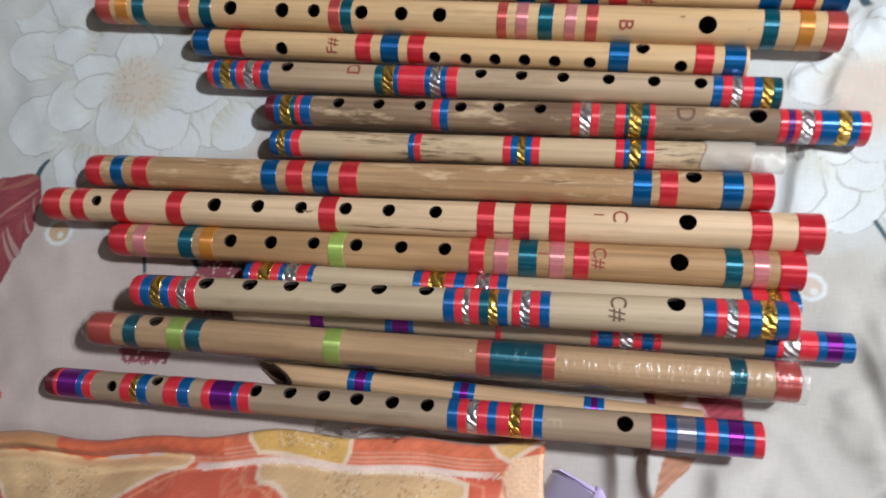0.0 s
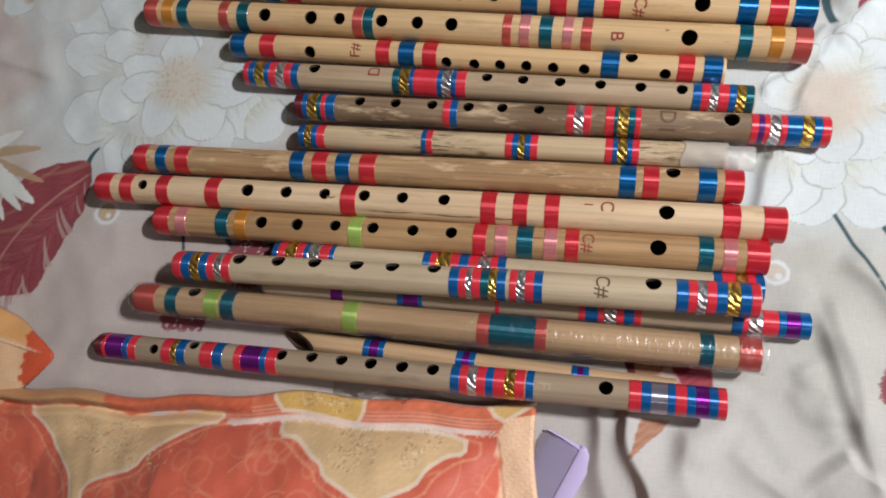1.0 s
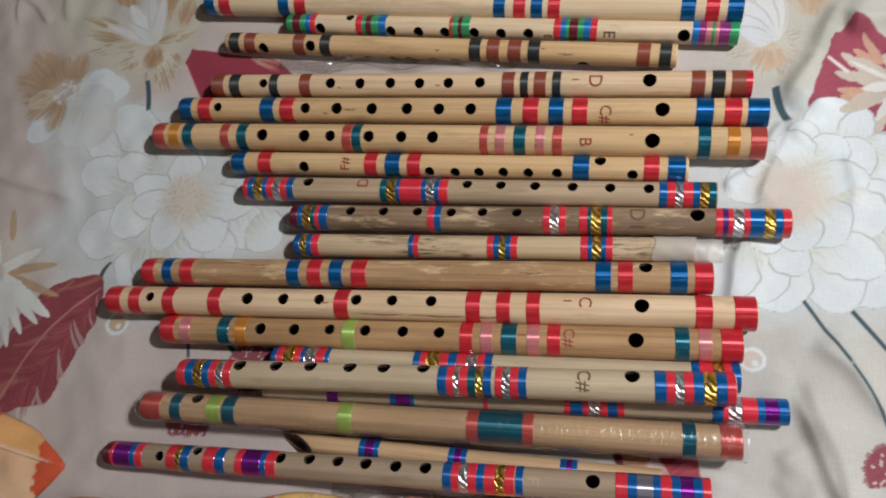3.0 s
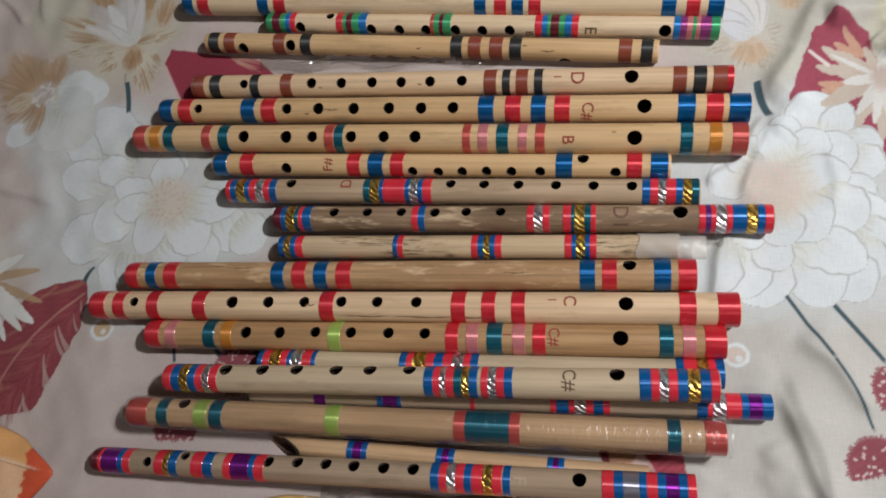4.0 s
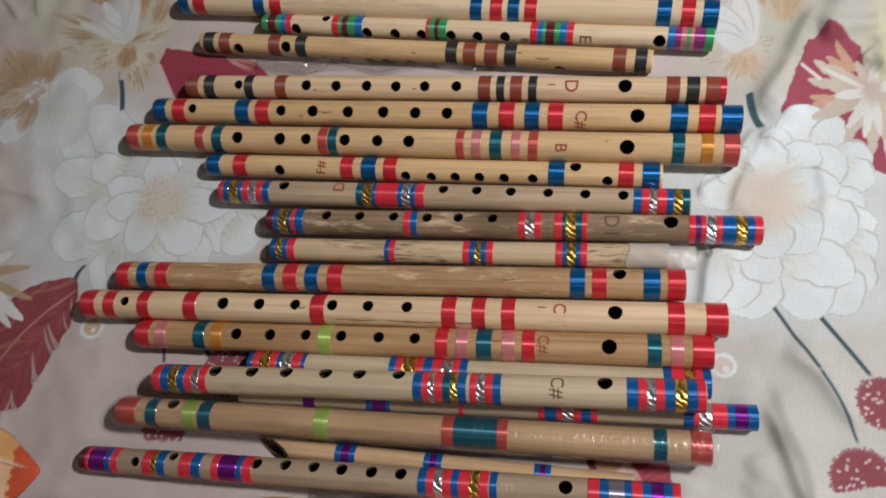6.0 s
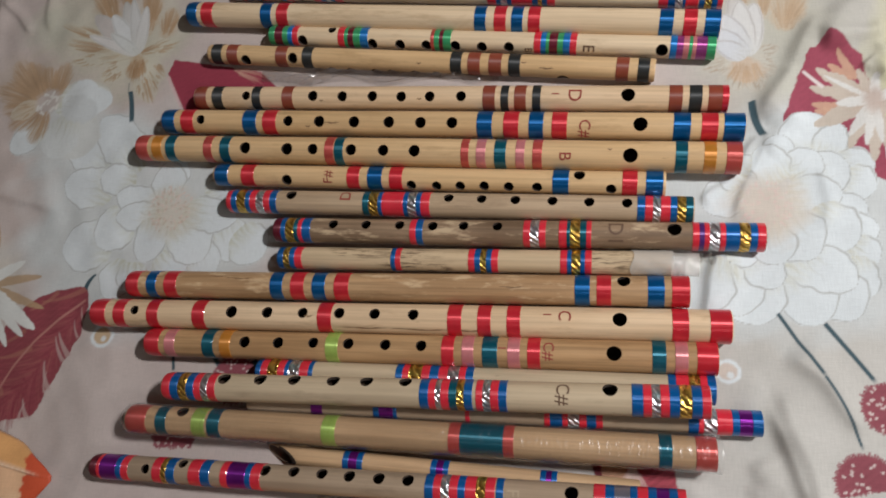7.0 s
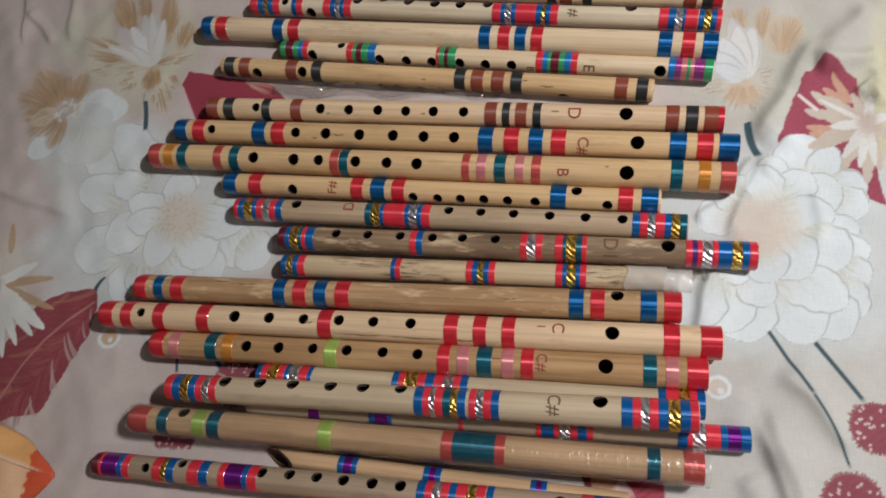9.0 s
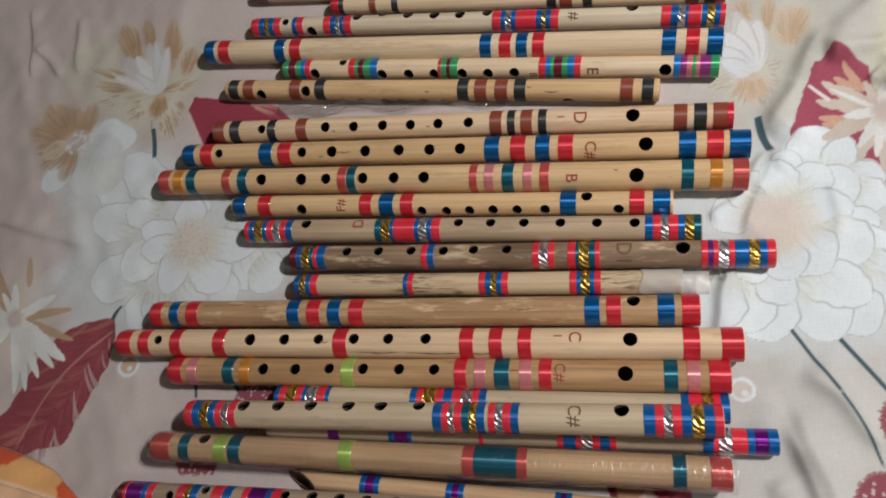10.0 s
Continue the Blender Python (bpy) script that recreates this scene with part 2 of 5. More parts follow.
def mattress():
    bm = bmesh.new()
    bmesh.ops.create_cube(bm, size=1.0)
    for v in bm.verts:
        v.co = (0.0 + v.co.x * 1.9, 0.25 + v.co.y * 2.0, -0.26 + v.co.z * 0.48)
    bmesh.ops.bevel(bm, geom=bm.edges[:], offset=0.04, segments=4, affect="EDGES")
    tagged(mesh_object("mattress", bm, WALL), "thick plain mattress under the printed bedsheet", "mattress")


mattress()


# ---- printed bedsheet ----
class Canvas:
    """Print colours and heights on a grid of the cloth, in metres."""

    def __init__(self, xs, ys, colour):
        self.xs, self.ys = xs, ys
        self.x, self.y = np.meshgrid(xs, ys)
        self.colour = np.ones((*self.x.shape, 3)) * colour
        self.z = np.zeros(self.x.shape)
        self.dice = np.random.RandomState(5)

    def near(self, x0, y0, x1, y1):
        i0, i1 = np.searchsorted(self.xs, (x0, x1))
        j0, j1 = np.searchsorted(self.ys, (y0, y1))
        return slice(j0, j1), slice(i0, i1)

    def wobble(self, x, y, size):
        """Smooth uneven numbers about -1 to 1 with features of that size."""
        a = self.dice.uniform(0, 6.28, 6)
        k = 6.28 / size
        return (np.sin(k * (x * 0.9 + y * 0.4) + a[0]) + np.sin(k * (y * 1.1 - x * 0.3) + a[1]) + np.sin(1.9 * k * (x * 0.6 - y * 0.8) + a[2])
                + 0.6 * np.sin(3.3 * k * (x + y * 0.5) + a[3]) + 0.6 * np.sin(3.1 * k * (y - x * 0.7) + a[4])) / 3.2

    def swell(self, x, y, size):
        """Uneven swellings with no grain of direction."""
        out = np.zeros(x.shape)
        for k in range(22):
            a, p, f = self.dice.uniform(0, 6.28, 2).tolist() + [self.dice.uniform(0.6, 2.2)]
            out += np.sin(6.28 / size * f * (x * np.cos(a) + y * np.sin(a)) + p) / f
        return out / 4.5

    def lay(self, s, mask, colour):
        c = self.colour[s]
        c += (colour - c) * np.clip(mask, 0, 1)[..., None]

    def petal(self, base, tip, width, colour, shade=None, rim=None, pointed=0.0, ragged=0.06, alpha=1.0, soft=0.0010):
        """A petal from base to tip. shade: the colour near its base; rim: a thin outline."""
        b, t = np.array(base), np.array(tip)
        length = np.hypot(*(t - b))
        m = length + width
        s = self.near(min(b[0], t[0]) - m, min(b[1], t[1]) - m, max(b[0], t[0]) + m, max(b[1], t[1]) + m)
        x, y = self.x[s] - b[0], self.y[s] - b[1]
        d = (t - b) / length
        p, q = (x * d[0] + y * d[1]) / length, (-x * d[1] + y * d[0])
        half = width / 2
        prof = np.sqrt(np.clip(1 - (2 * p - 1) ** 2, 0, 1)) * (1 - pointed * np.clip(p, 0, 1)) + 1e-6
        edge = half * prof * (1 + ragged * self.wobble(x, y, width * 0.9))
        inside = (edge - np.abs(q)) / soft + 0.5
        inside = np.where((p > 0) & (p < 1), inside, -1)
        mask = np.clip(inside, 0, 1) * alpha
        col = np.ones((*p.shape, 3)) * colour
        if shade is not None:
            ray = 0.7 + 0.3 * np.sin(q / half * 22 + 3 * self.wobble(x, y, width))
            f = np.clip(0.85 - 1.7 * p, 0, 1) * ray
            col = col + (np.array(shade) - col) * f[..., None]
            comb = np.sin(q / half * 15 + 2.5 * self.wobble(x, y, width * 1.2) + self.dice.uniform(0, 6))
            reach = self.dice.uniform(0.35, 0.75)
            vein = np.clip((comb - 0.78) * 4, 0, 1) * np.clip((reach - p) * 3, 0, 1) * np.clip(1.3 - np.abs(q) / half * 1.6, 0, 1) * 0.45
            col = col + (np.array((0.42, 0.41, 0.33)) - col) * vein[..., None]
            col = col * self.dice.uniform(0.95, 1.02)
        if rim is not None:
            line = np.clip(1 - np.abs(edge - np.abs(q) - 0.0014) / 0.0013, 0, 1) * np.clip((p - 0.15) * 4, 0, 1) * 0.75
            col = col + (np.array(rim) - col) * line[..., None]
        self.lay(s, mask, col)

    def cloud(self, centre, rx, ry, colour, alpha=1.0, soft=0.5, ragged=0.15):
        """A soft-edged patch."""
        s = self.near(centre[0] - rx * 1.6, centre[1] - ry * 1.6, centre[0] + rx * 1.6, centre[1] + ry * 1.6)
        x, y = (self.x[s] - centre[0]) / rx, (self.y[s] - centre[1]) / ry
        d = np.hypot(x, y) + ragged * self.wobble(x, y, 1.0)
        self.lay(s, np.clip((1 - d) / soft + 0.3, 0, 1) * alpha, np.array(colour))

    def stroke(self, a, b, width, colour, bend=0.0, taper=0.5, alpha=1.0):
        """A brush stroke from a to b, bent sideways, thinning to its end."""
        a, b = np.array(a), np.array(b)
        length = np.hypot(*(b - a))
        m = width + abs(bend) * length + 0.003
        s = self.near(min(a[0], b[0]) - m, min(a[1], b[1]) - m, max(a[0], b[0]) + m, max(a[1], b[1]) + m)
        d = (b - a) / length
        x, y = self.x[s] - a[0], self.y[s] - a[1]
        p = (x * d[0] + y * d[1]) / length
        q = -x * d[1] + y * d[0] - bend * length * 4 * p * (1 - p)
        w = width / 2 * (1 - taper * np.clip(p, 0, 1))
        mask = np.clip((w - np.abs(q)) / 0.0009 + 0.5, 0, 1) * np.clip((p + 0.01) * 60, 0, 1) * np.clip((1 - p) * 12, 0, 1)
        self.lay(s, mask * alpha, np.array(colour))

    def tuft(self, centre, tip, spread, count, colour, width=0.003, alpha=0.8):
        """Fine strokes that fan out from a centre towards a tip."""
        c, t = np.array(centre), np.array(tip)
        for k in range(int(count * 1.7)):
            turn = self.dice.uniform(-spread, spread)
            far = self.dice.uniform(0.75, 1.1)
            v = (t - c) * far
            e = c + (v[0] * np.cos(turn) - v[1] * np.sin(turn), v[0] * np.sin(turn) + v[1] * np.cos(turn))
            g = self.dice.uniform(0.85, 1.15)
            self.stroke(c + (e - c) * self.dice.uniform(0.2, 0.45), e, width * self.dice.uniform(0.35, 0.95), np.array(colour) * g, self.dice.uniform(-0.08, 0.08), 0.7, alpha * self.dice.uniform(0.5, 1.0))

    def feather(self, base, tip, width, count, colour, start=0.4, thick=0.0024, alpha=0.8):
        """Fine strokes side by side that run along a petal towards its tip."""
        b, t = np.array(base), np.array(tip)
        v = t - b
        n = np.array((-v[1], v[0])) / np.hypot(*v)
        for k in range(count):
            q = self.dice.uniform(-1, 1)
            far = (1.0 - 0.32 * q * q) * self.dice.uniform(0.86, 1.04)
            first = min(far - 0.12, start + self.dice.uniform(-0.12, 0.25))
            o = b + v * first + n * q * width * 0.5 * (0.35 + 0.65 * first)
            e = b + v * far + n * q * width * 0.5
            self.stroke(o, e, thick * self.dice.uniform(0.5, 1.2), np.array(colour) * self.dice.uniform(0.85, 1.15), self.dice.uniform(-0.05, 0.05), 0.75, alpha * self.dice.uniform(0.55, 1.0))

    def patch(self, corners, colour, streaks=0.04, ragged=0.0008):
        """A filled outline of a few corners, counter-clockwise."""
        xs, ys = [c[0] for c in corners], [c[1] for c in corners]
        s = self.near(min(xs) - 0.01, min(ys) - 0.01, max(xs) + 0.01, max(ys) + 0.01)
        x, y = self.x[s], self.y[s]
        cover = np.zeros(x.shape)
        jit = ragged * self.wobble(x, y, 0.02)
        for dx, dy in ((-0.0004, -0.0002), (0.0002, -0.0004), (0.0004, 0.0002), (-0.0002, 0.0004)):
            xx, yy = x + jit + dx, y - jit + dy
            inside = np.zeros(x.shape, bool)
            for (x0, y0), (x1, y1) in zip(corners, corners[1:] + corners[:1]):
                cross = (y0 > yy) != (y1 > yy)
                inside ^= cross & (xx < (x1 - x0) * (yy - y0) / (y1 - y0 + 1e-12) + x0)
            cover += inside * 0.25
        tone = 1 + streaks * self.wobble(x * 0.3 + y, y * 2 - x, 0.012)
        self.lay(s, cover, np.array(colour) * tone[..., None])

    def ring(self, centre, r, width, colour, alpha=1.0):
        """A drawn circle."""
        s = self.near(centre[0] - r * 1.5, centre[1] - r * 1.5, centre[0] + r * 1.5, centre[1] + r * 1.5)
        x, y = self.x[s] - centre[0], self.y[s] - centre[1]
        d = np.abs(np.hypot(x, y) * (1 + 0.1 * self.wobble(x, y, r * 2)) - r)
        self.lay(s, np.clip((width / 2 - d) / 0.0009 + 0.5, 0, 1) * alpha, np.array(colour))

    def outline(self, corners, width, colour, alpha=1.0):
        """A line of even width along a closed outline."""
        for (x0, y0), (x1, y1) in zip(corners, corners[1:] + corners[:1]):
            length = math.hypot(x1 - x0, y1 - y0) + 1e-9
            s = self.near(min(x0, x1) - width, min(y0, y1) - width, max(x0, x1) + width, max(y0, y1) + width)
            x, y = self.x[s] - x0, self.y[s] - y0
            p = np.clip((x * (x1 - x0) + y * (y1 - y0)) / length ** 2, 0, 1)
            d = np.hypot(x - p * (x1 - x0), y - p * (y1 - y0))
            self.lay(s, np.clip((width / 2 - d) / 0.0009 + 0.5, 0, 1) * alpha, np.array(colour))

    def fold(self, a, b, width, height, skew=0.0):
        """A raised crease of the cloth along a line, fading out at both ends."""
        width *= 1.6
        height *= 0.5
        a, b = np.array(a), np.array(b)
        length = np.hypot(*(b - a))
        m = width * 4 + 0.16 * length
        s = self.near(min(a[0], b[0]) - m, min(a[1], b[1]) - m, max(a[0], b[0]) + m, max(a[1], b[1]) + m)
        d = (b - a) / length
        x, y = self.x[s] - a[0], self.y[s] - a[1]
        p = (x * d[0] + y * d[1]) / length
        q = -x * d[1] + y * d[0] + width * 0.6 * self.wobble(x * 0.5, y * 0.5, length * 1.4)
        ends = np.clip(p * 4 + 0.6, 0, 1) * np.clip((1 - p) * 4 + 0.6, 0, 1)
        ends = ends * ends * (3 - 2 * ends)
        side = np.where(q > 0, width * (1 + skew), width * (1 - skew))
        self.z[s] += height * ends * np.exp(-(q / side) ** 2)

    def build(self, name, material, mapping=None):
        ny, nx = self.x.shape
        co = np.stack([self.x, self.y, self.z], -1).reshape(-1, 3)
        if mapping is not None:
            co = mapping(co)
        idx = np.arange(nx * ny).reshape(ny, nx)
        quads = np.stack([idx[:-1, :-1], idx[:-1, 1:], idx[1:, 1:], idx[1:, :-1]], -1).reshape(-1, 4)
        me = bpy.data.meshes.new(name)
        me.vertices.add(len(co))
        me.vertices.foreach_set("co", co.astype(np.float32).ravel())
        me.loops.add(quads.size)
        me.loops.foreach_set("vertex_index", quads.astype(np.int32).ravel())
        me.polygons.add(len(quads))
        me.polygons.foreach_set("loop_start", np.arange(0, quads.size, 4, dtype=np.int32))
        me.update(calc_edges=True)
        att = me.color_attributes.new("print", "FLOAT_COLOR", "POINT")
        att.data.foreach_set("color", np.concatenate([self.colour.reshape(-1, 3), np.ones((len(co), 1))], 1).astype(np.float32).ravel())
        me.shade_smooth()
        me.materials.append(material)
        return new(name, me)


def rounded(corners):
    """Corners of an outline cut off."""
    out = []
    for (x0, y0), (x1, y1) in zip(corners, corners[1:] + corners[:1]):
        out += [(x0 * 0.8 + x1 * 0.2, y0 * 0.8 + y1 * 0.2), (x0 * 0.2 + x1 * 0.8, y0 * 0.2 + y1 * 0.8)]
    return out


GROUND = (0.53, 0.455, 0.425)
WHITE = (0.66, 0.705, 0.72)
SOFTWHITE = (0.565, 0.59, 0.585)
CREAM = (0.62, 0.58, 0.46)
GREENISH = (0.50, 0.50, 0.38)
RIM = (0.30, 0.29, 0.26)
OCHRE = (0.42, 0.285, 0.165)
BURGUNDY = (0.29, 0.042, 0.068)
TEAL_INK = (0.05, 0.09, 0.11)


def paint_sheet():
    fine = 0.00102
    xs = np.concatenate([np.arange(-0.98, -0.70, 0.03), np.arange(-0.70, 0.41, fine), np.arange(0.41, 0.99, 0.03)])
    ys = np.concatenate([np.arange(-0.78, -0.06, 0.03), np.arange(-0.06, 0.68, fine), np.arange(0.68, 1.29, 0.03)])
    c = Canvas(xs, ys, GROUND)
    c.colour *= 1 + 0.03 * c.swell(c.x, c.y, 0.2)[..., None]
    # paler cloth to the south-east
    c.cloud((0.240, 0.040), 0.20, 0.12, (0.54, 0.515, 0.495), 0.9, 0.6)
    c.cloud((0.303, 0.141), 0.13, 0.11, (0.52, 0.49, 0.452), 0.8, 0.7)
    # greener grey over the east side, a tint that stands in for cooler light
    c.cloud((0.30, 0.16), 0.16, 0.20, (0.50, 0.487, 0.452), 0.85, 0.9)
    c.cloud((0.33, 0.43), 0.13, 0.15, (0.46, 0.45, 0.405), 0.9, 0.9)
    # pale green wash at the far edges
    c.cloud((0.393, 0.385), 0.042, 0.15, (0.56, 0.53, 0.30), 0.8)
    c.cloud((0.309, 0.490), 0.10, 0.06, (0.48, 0.46, 0.415), 0.5)
    c.cloud((-0.459, 0.535), 0.06, 0.05, (0.52, 0.50, 0.40), 0.7)

    # peony beside the flutes, west
    c.cloud((-0.321, 0.298), 0.165, 0.125, SOFTWHITE, 1.0, 0.3)
    c.cloud((-0.440, 0.395), 0.07, 0.05, SOFTWHITE, 0.9)
    for base, tip, width in (
        ((-0.474, 0.407), (-0.515, 0.379), 0.045), ((-0.353, 0.346), (-0.449, 0.402), 0.06), ((-0.466, 0.435), (-0.392, 0.436), 0.052), ((-0.336, 0.352), (-0.398, 0.411), 0.055),
        ((-0.366, 0.327), (-0.432, 0.337), 0.05), ((-0.358, 0.275), (-0.420, 0.262), 0.06), ((-0.343, 0.333), (-0.386, 0.346), 0.04), ((-0.239, 0.295), (-0.212, 0.254), 0.05),
        ((-0.217, 0.283), (-0.187, 0.255), 0.05), ((-0.266, 0.265), (-0.235, 0.242), 0.045), ((-0.300, 0.264), (-0.273, 0.235), 0.045), ((-0.338, 0.251), (-0.361, 0.214), 0.045),
        ((-0.331, 0.251), (-0.331, 0.221), 0.045), ((-0.343, 0.301), (-0.378, 0.269), 0.055), ((-0.309, 0.339), (-0.289, 0.362), 0.05), ((-0.256, 0.314), (-0.226, 0.332), 0.04),
        ((-0.302, 0.307), (-0.363, 0.323), 0.04), ((-0.300, 0.314), (-0.306, 0.359), 0.042), ((-0.308, 0.301), (-0.360, 0.298), 0.035), ((-0.307, 0.298), (-0.323, 0.251), 0.044),
        ((-0.286, 0.295), (-0.251, 0.253), 0.055), ((-0.281, 0.304), (-0.219, 0.295), 0.042),
    ):
        c.petal(base, tip, width, WHITE, GREENISH, RIM, 0.1, 0.11)
    c.cloud((-0.295, 0.302), 0.030, 0.026, (0.60, 0.54, 0.45), 0.75, 0.9)
    for k in range(140):
        a, r = c.dice.uniform(0, 6.28), 0.024 * c.dice.uniform(0, 1) ** 0.5
        o = np.array((-0.296, 0.306)) + (r * np.cos(a), r * np.sin(a))
        c.stroke(o, o + (0.003 * np.cos(a), 0.003 * np.sin(a)), 0.0018, (0.66, 0.52, 0.46) if k % 3 else (0.5, 0.38, 0.3), 0, 0.3, 0.7)

    # ochre lily, north-west: a faint green wash, pale petals feathered with ochre at their tips, white heart petals
    heart = (-0.368, 0.488)
    moss = (0.51, 0.485, 0.395)
    c.cloud((-0.393, 0.488), 0.085, 0.06, moss, 0.75, 0.6, 0.25)
    c.cloud((-0.349, 0.517), 0.045, 0.05, moss, 0.7, 0.6, 0.25)
    c.cloud((-0.494, 0.530), 0.04, 0.03, (0.44, 0.45, 0.37), 0.45, 0.8, 0.25)
    leaf = (0.54, 0.51, 0.41)
    for tip, w, n, start in (
        ((-0.476, 0.534), 0.020, 9, 0.45), ((-0.468, 0.511), 0.022, 12, 0.35), ((-0.421, 0.486), 0.018, 9, 0.2), ((-0.457, 0.484), 0.022, 6, 0.78),
        ((-0.409, 0.458), 0.030, 10, 0.62), ((-0.339, 0.427), 0.034, 13, 0.55), ((-0.329, 0.453), 0.026, 8, 0.6), ((-0.318, 0.499), 0.022, 7, 0.5),
        ((-0.336, 0.495), 0.014, 8, 0.1),
    ):
        c.petal(heart, tip, w, leaf, None, None, 0.15, 0.12, 0.55)
        c.feather(heart, tip, w * 0.9, n * 2, (0.38, 0.255, 0.15), start, 0.0022, 0.75)
    for base, tip, w, n in (((-0.402, 0.524), (-0.439, 0.587), 0.030, 26), ((-0.381, 0.531), (-0.405, 0.589), 0.020, 14), ((-0.357, 0.509), (-0.362, 0.583), 0.022, 26), ((-0.355, 0.521), (-0.350, 0.559), 0.014, 10), ((-0.336, 0.504), (-0.331, 0.542), 0.022, 18)):
        c.petal(base, tip, w, (0.48, 0.36, 0.25), None, None, 0.0, 0.3, 0.55, 0.007)
        c.feather(base, tip, w * 1.1, n * 2, (0.40, 0.265, 0.155), 0.2, 0.0026, 0.7)
    c.petal(heart, (-0.367, 0.458), 0.020, (0.47, 0.33, 0.20), None, None, -0.3, 0.3, 0.7, 0.006)
    c.feather(heart, (-0.366, 0.452), 0.030, 48, (0.36, 0.22, 0.115), 0.3, 0.0022, 0.7)
    for tip, w, tint in (((-0.435, 0.542), 0.032, (0.53, 0.49, 0.465)), ((-0.437, 0.516), 0.016, (0.64, 0.62, 0.60)), ((-0.395, 0.555), 0.026, (0.56, 0.55, 0.53)), ((-0.410, 0.540), 0.026, (0.64, 0.655, 0.655)), ((-0.384, 0.557), 0.020, (0.60, 0.60, 0.59)), ((-0.365, 0.546), 0.020, (0.62, 0.615, 0.60)), ((-0.409, 0.517), 0.016, (0.60, 0.615, 0.60))):
        c.petal(heart, tip, w, tint, (0.55, 0.56, 0.51), (0.43, 0.43, 0.41), 0.35, 0.04)
    c.stroke((-0.373, 0.453), (-0.371, 0.440), 0.0016, (0.22, 0.24, 0.22), 0.0, 0.0, 0.8)
    c.stroke((-0.369, 0.442), (-0.360, 0.404), 0.0058, TEAL_INK, 0.05, 0.0)
    # second ochre bloom, its lower half hidden by white petals
    heart = (-0.476, 0.437)
    c.cloud((-0.514, 0.465), 0.045, 0.035, (0.47, 0.39, 0.31), 0.55, 0.7)
    for base, tip, w, n in (((-0.485, 0.437), (-0.532, 0.489), 0.034, 34), ((-0.483, 0.441), (-0.513, 0.489), 0.028, 30), ((-0.473, 0.440), (-0.488, 0.481), 0.026, 26), ((-0.466, 0.441), (-0.460, 0.485), 0.026, 28), ((-0.487, 0.436), (-0.554, 0.458), 0.034, 30), ((-0.488, 0.433), (-0.539, 0.430), 0.026, 22), ((-0.485, 0.429), (-0.525, 0.407), 0.030, 26), ((-0.475, 0.427), (-0.487, 0.385), 0.030, 24)):
        c.petal(base, tip, w * 0.75, (0.46, 0.335, 0.22), None, None, 0.0, 0.3, 0.45, 0.009)
        c.feather(base, tip, w * 1.15, n * 2, (0.40, 0.27, 0.165), 0.12, 0.0022, 0.65)
    c.petal((-0.488, 0.434), (-0.525, 0.421), 0.024, (0.55, 0.49, 0.39), None, None, 0.1, 0.1, 0.8)
    c.feather((-0.488, 0.434), (-0.524, 0.422), 0.022, 14, (0.42, 0.29, 0.18), 0.3, 0.0018, 0.6)
    c.cloud(heart, 0.017, 0.016, (0.50, 0.44, 0.41), 0.95, 0.4)
    for k in range(13):
        o = np.array(heart) + c.dice.uniform(-0.014, 0.014, 2)
        a = c.dice.uniform(0, 6.28)
        c.stroke(o, o + 0.008 * np.array((math.cos(a), math.sin(a))), 0.0042, (0.66, 0.64, 0.60), 0.05, 0.4, 0.9)
    c.petal((-0.443, 0.417), (-0.411, 0.370), 0.050, (0.59, 0.605, 0.585), (0.50, 0.51, 0.42), None, -0.25, 0.14, 0.9, 0.004)
    c.petal((-0.443, 0.417), (-0.451, 0.366), 0.042, (0.62, 0.65, 0.645), (0.50, 0.51, 0.42), None, -0.25, 0.14, 0.9, 0.004)
    c.petal((-0.455, 0.430), (-0.412, 0.451), 0.036, (0.65, 0.69, 0.70), SOFTWHITE, None, 0.0, 0.14, 1.0, 0.003)
    c.petal((-0.455, 0.430), (-0.390, 0.434), 0.046, (0.66, 0.70, 0.71), SOFTWHITE, None, 0.25, 0.12, 1.0, 0.003)
    c.petal((-0.454, 0.431), (-0.407, 0.417), 0.034, (0.575, 0.605, 0.61), SOFTWHITE, None, 0.0, 0.14, 0.9, 0.004)

    # burgundy leaf ends under the upper flutes
    c.patch([(-0.319, 0.477), (-0.325, 0.461), (-0.294, 0.408), (-0.245, 0.403), (-0.182, 0.427), (-0.213, 0.455)], BURGUNDY, 0.05)
    c.tuft((-0.256, 0.464), (-0.205, 0.445), 0.2, 8, (0.55, 0.33, 0.25), 0.003, 0.6)
    c.stroke((-0.324, 0.457), (-0.299, 0.415), 0.004, (0.62, 0.42, 0.42), 0, 0.2, 0.6)

    # feather, south-west
    tip, root = np.array((-0.383, 0.211)), np.array((-0.481, 0.083))
    leaf = [(-0.383, 0.226), (-0.402, 0.223), (-0.419, 0.220), (-0.437, 0.213), (-0.452, 0.202), (-0.474, 0.178), (-0.482, 0.156), (-0.491, 0.141), (-0.503, 0.124), (-0.526, 0.099), (-0.544, 0.073), (-0.525, 0.069), (-0.488, 0.080), (-0.464, 0.081), (-0.453, 0.087), (-0.439, 0.089), (-0.422, 0.093), (-0.412, 0.107), (-0.411, 0.118), (-0.402, 0.127), (-0.399, 0.137), (-0.394, 0.149), (-0.389, 0.154), (-0.388, 0.162), (-0.380, 0.174), (-0.380, 0.189), (-0.378, 0.205)]
    c.patch(leaf, (0.255, 0.055, 0.068), 0.10, 0.0007)
    along = (root - tip) / np.hypot(*(root - tip))
    side = np.array((along[1], -along[0]))
    bow = 0.012
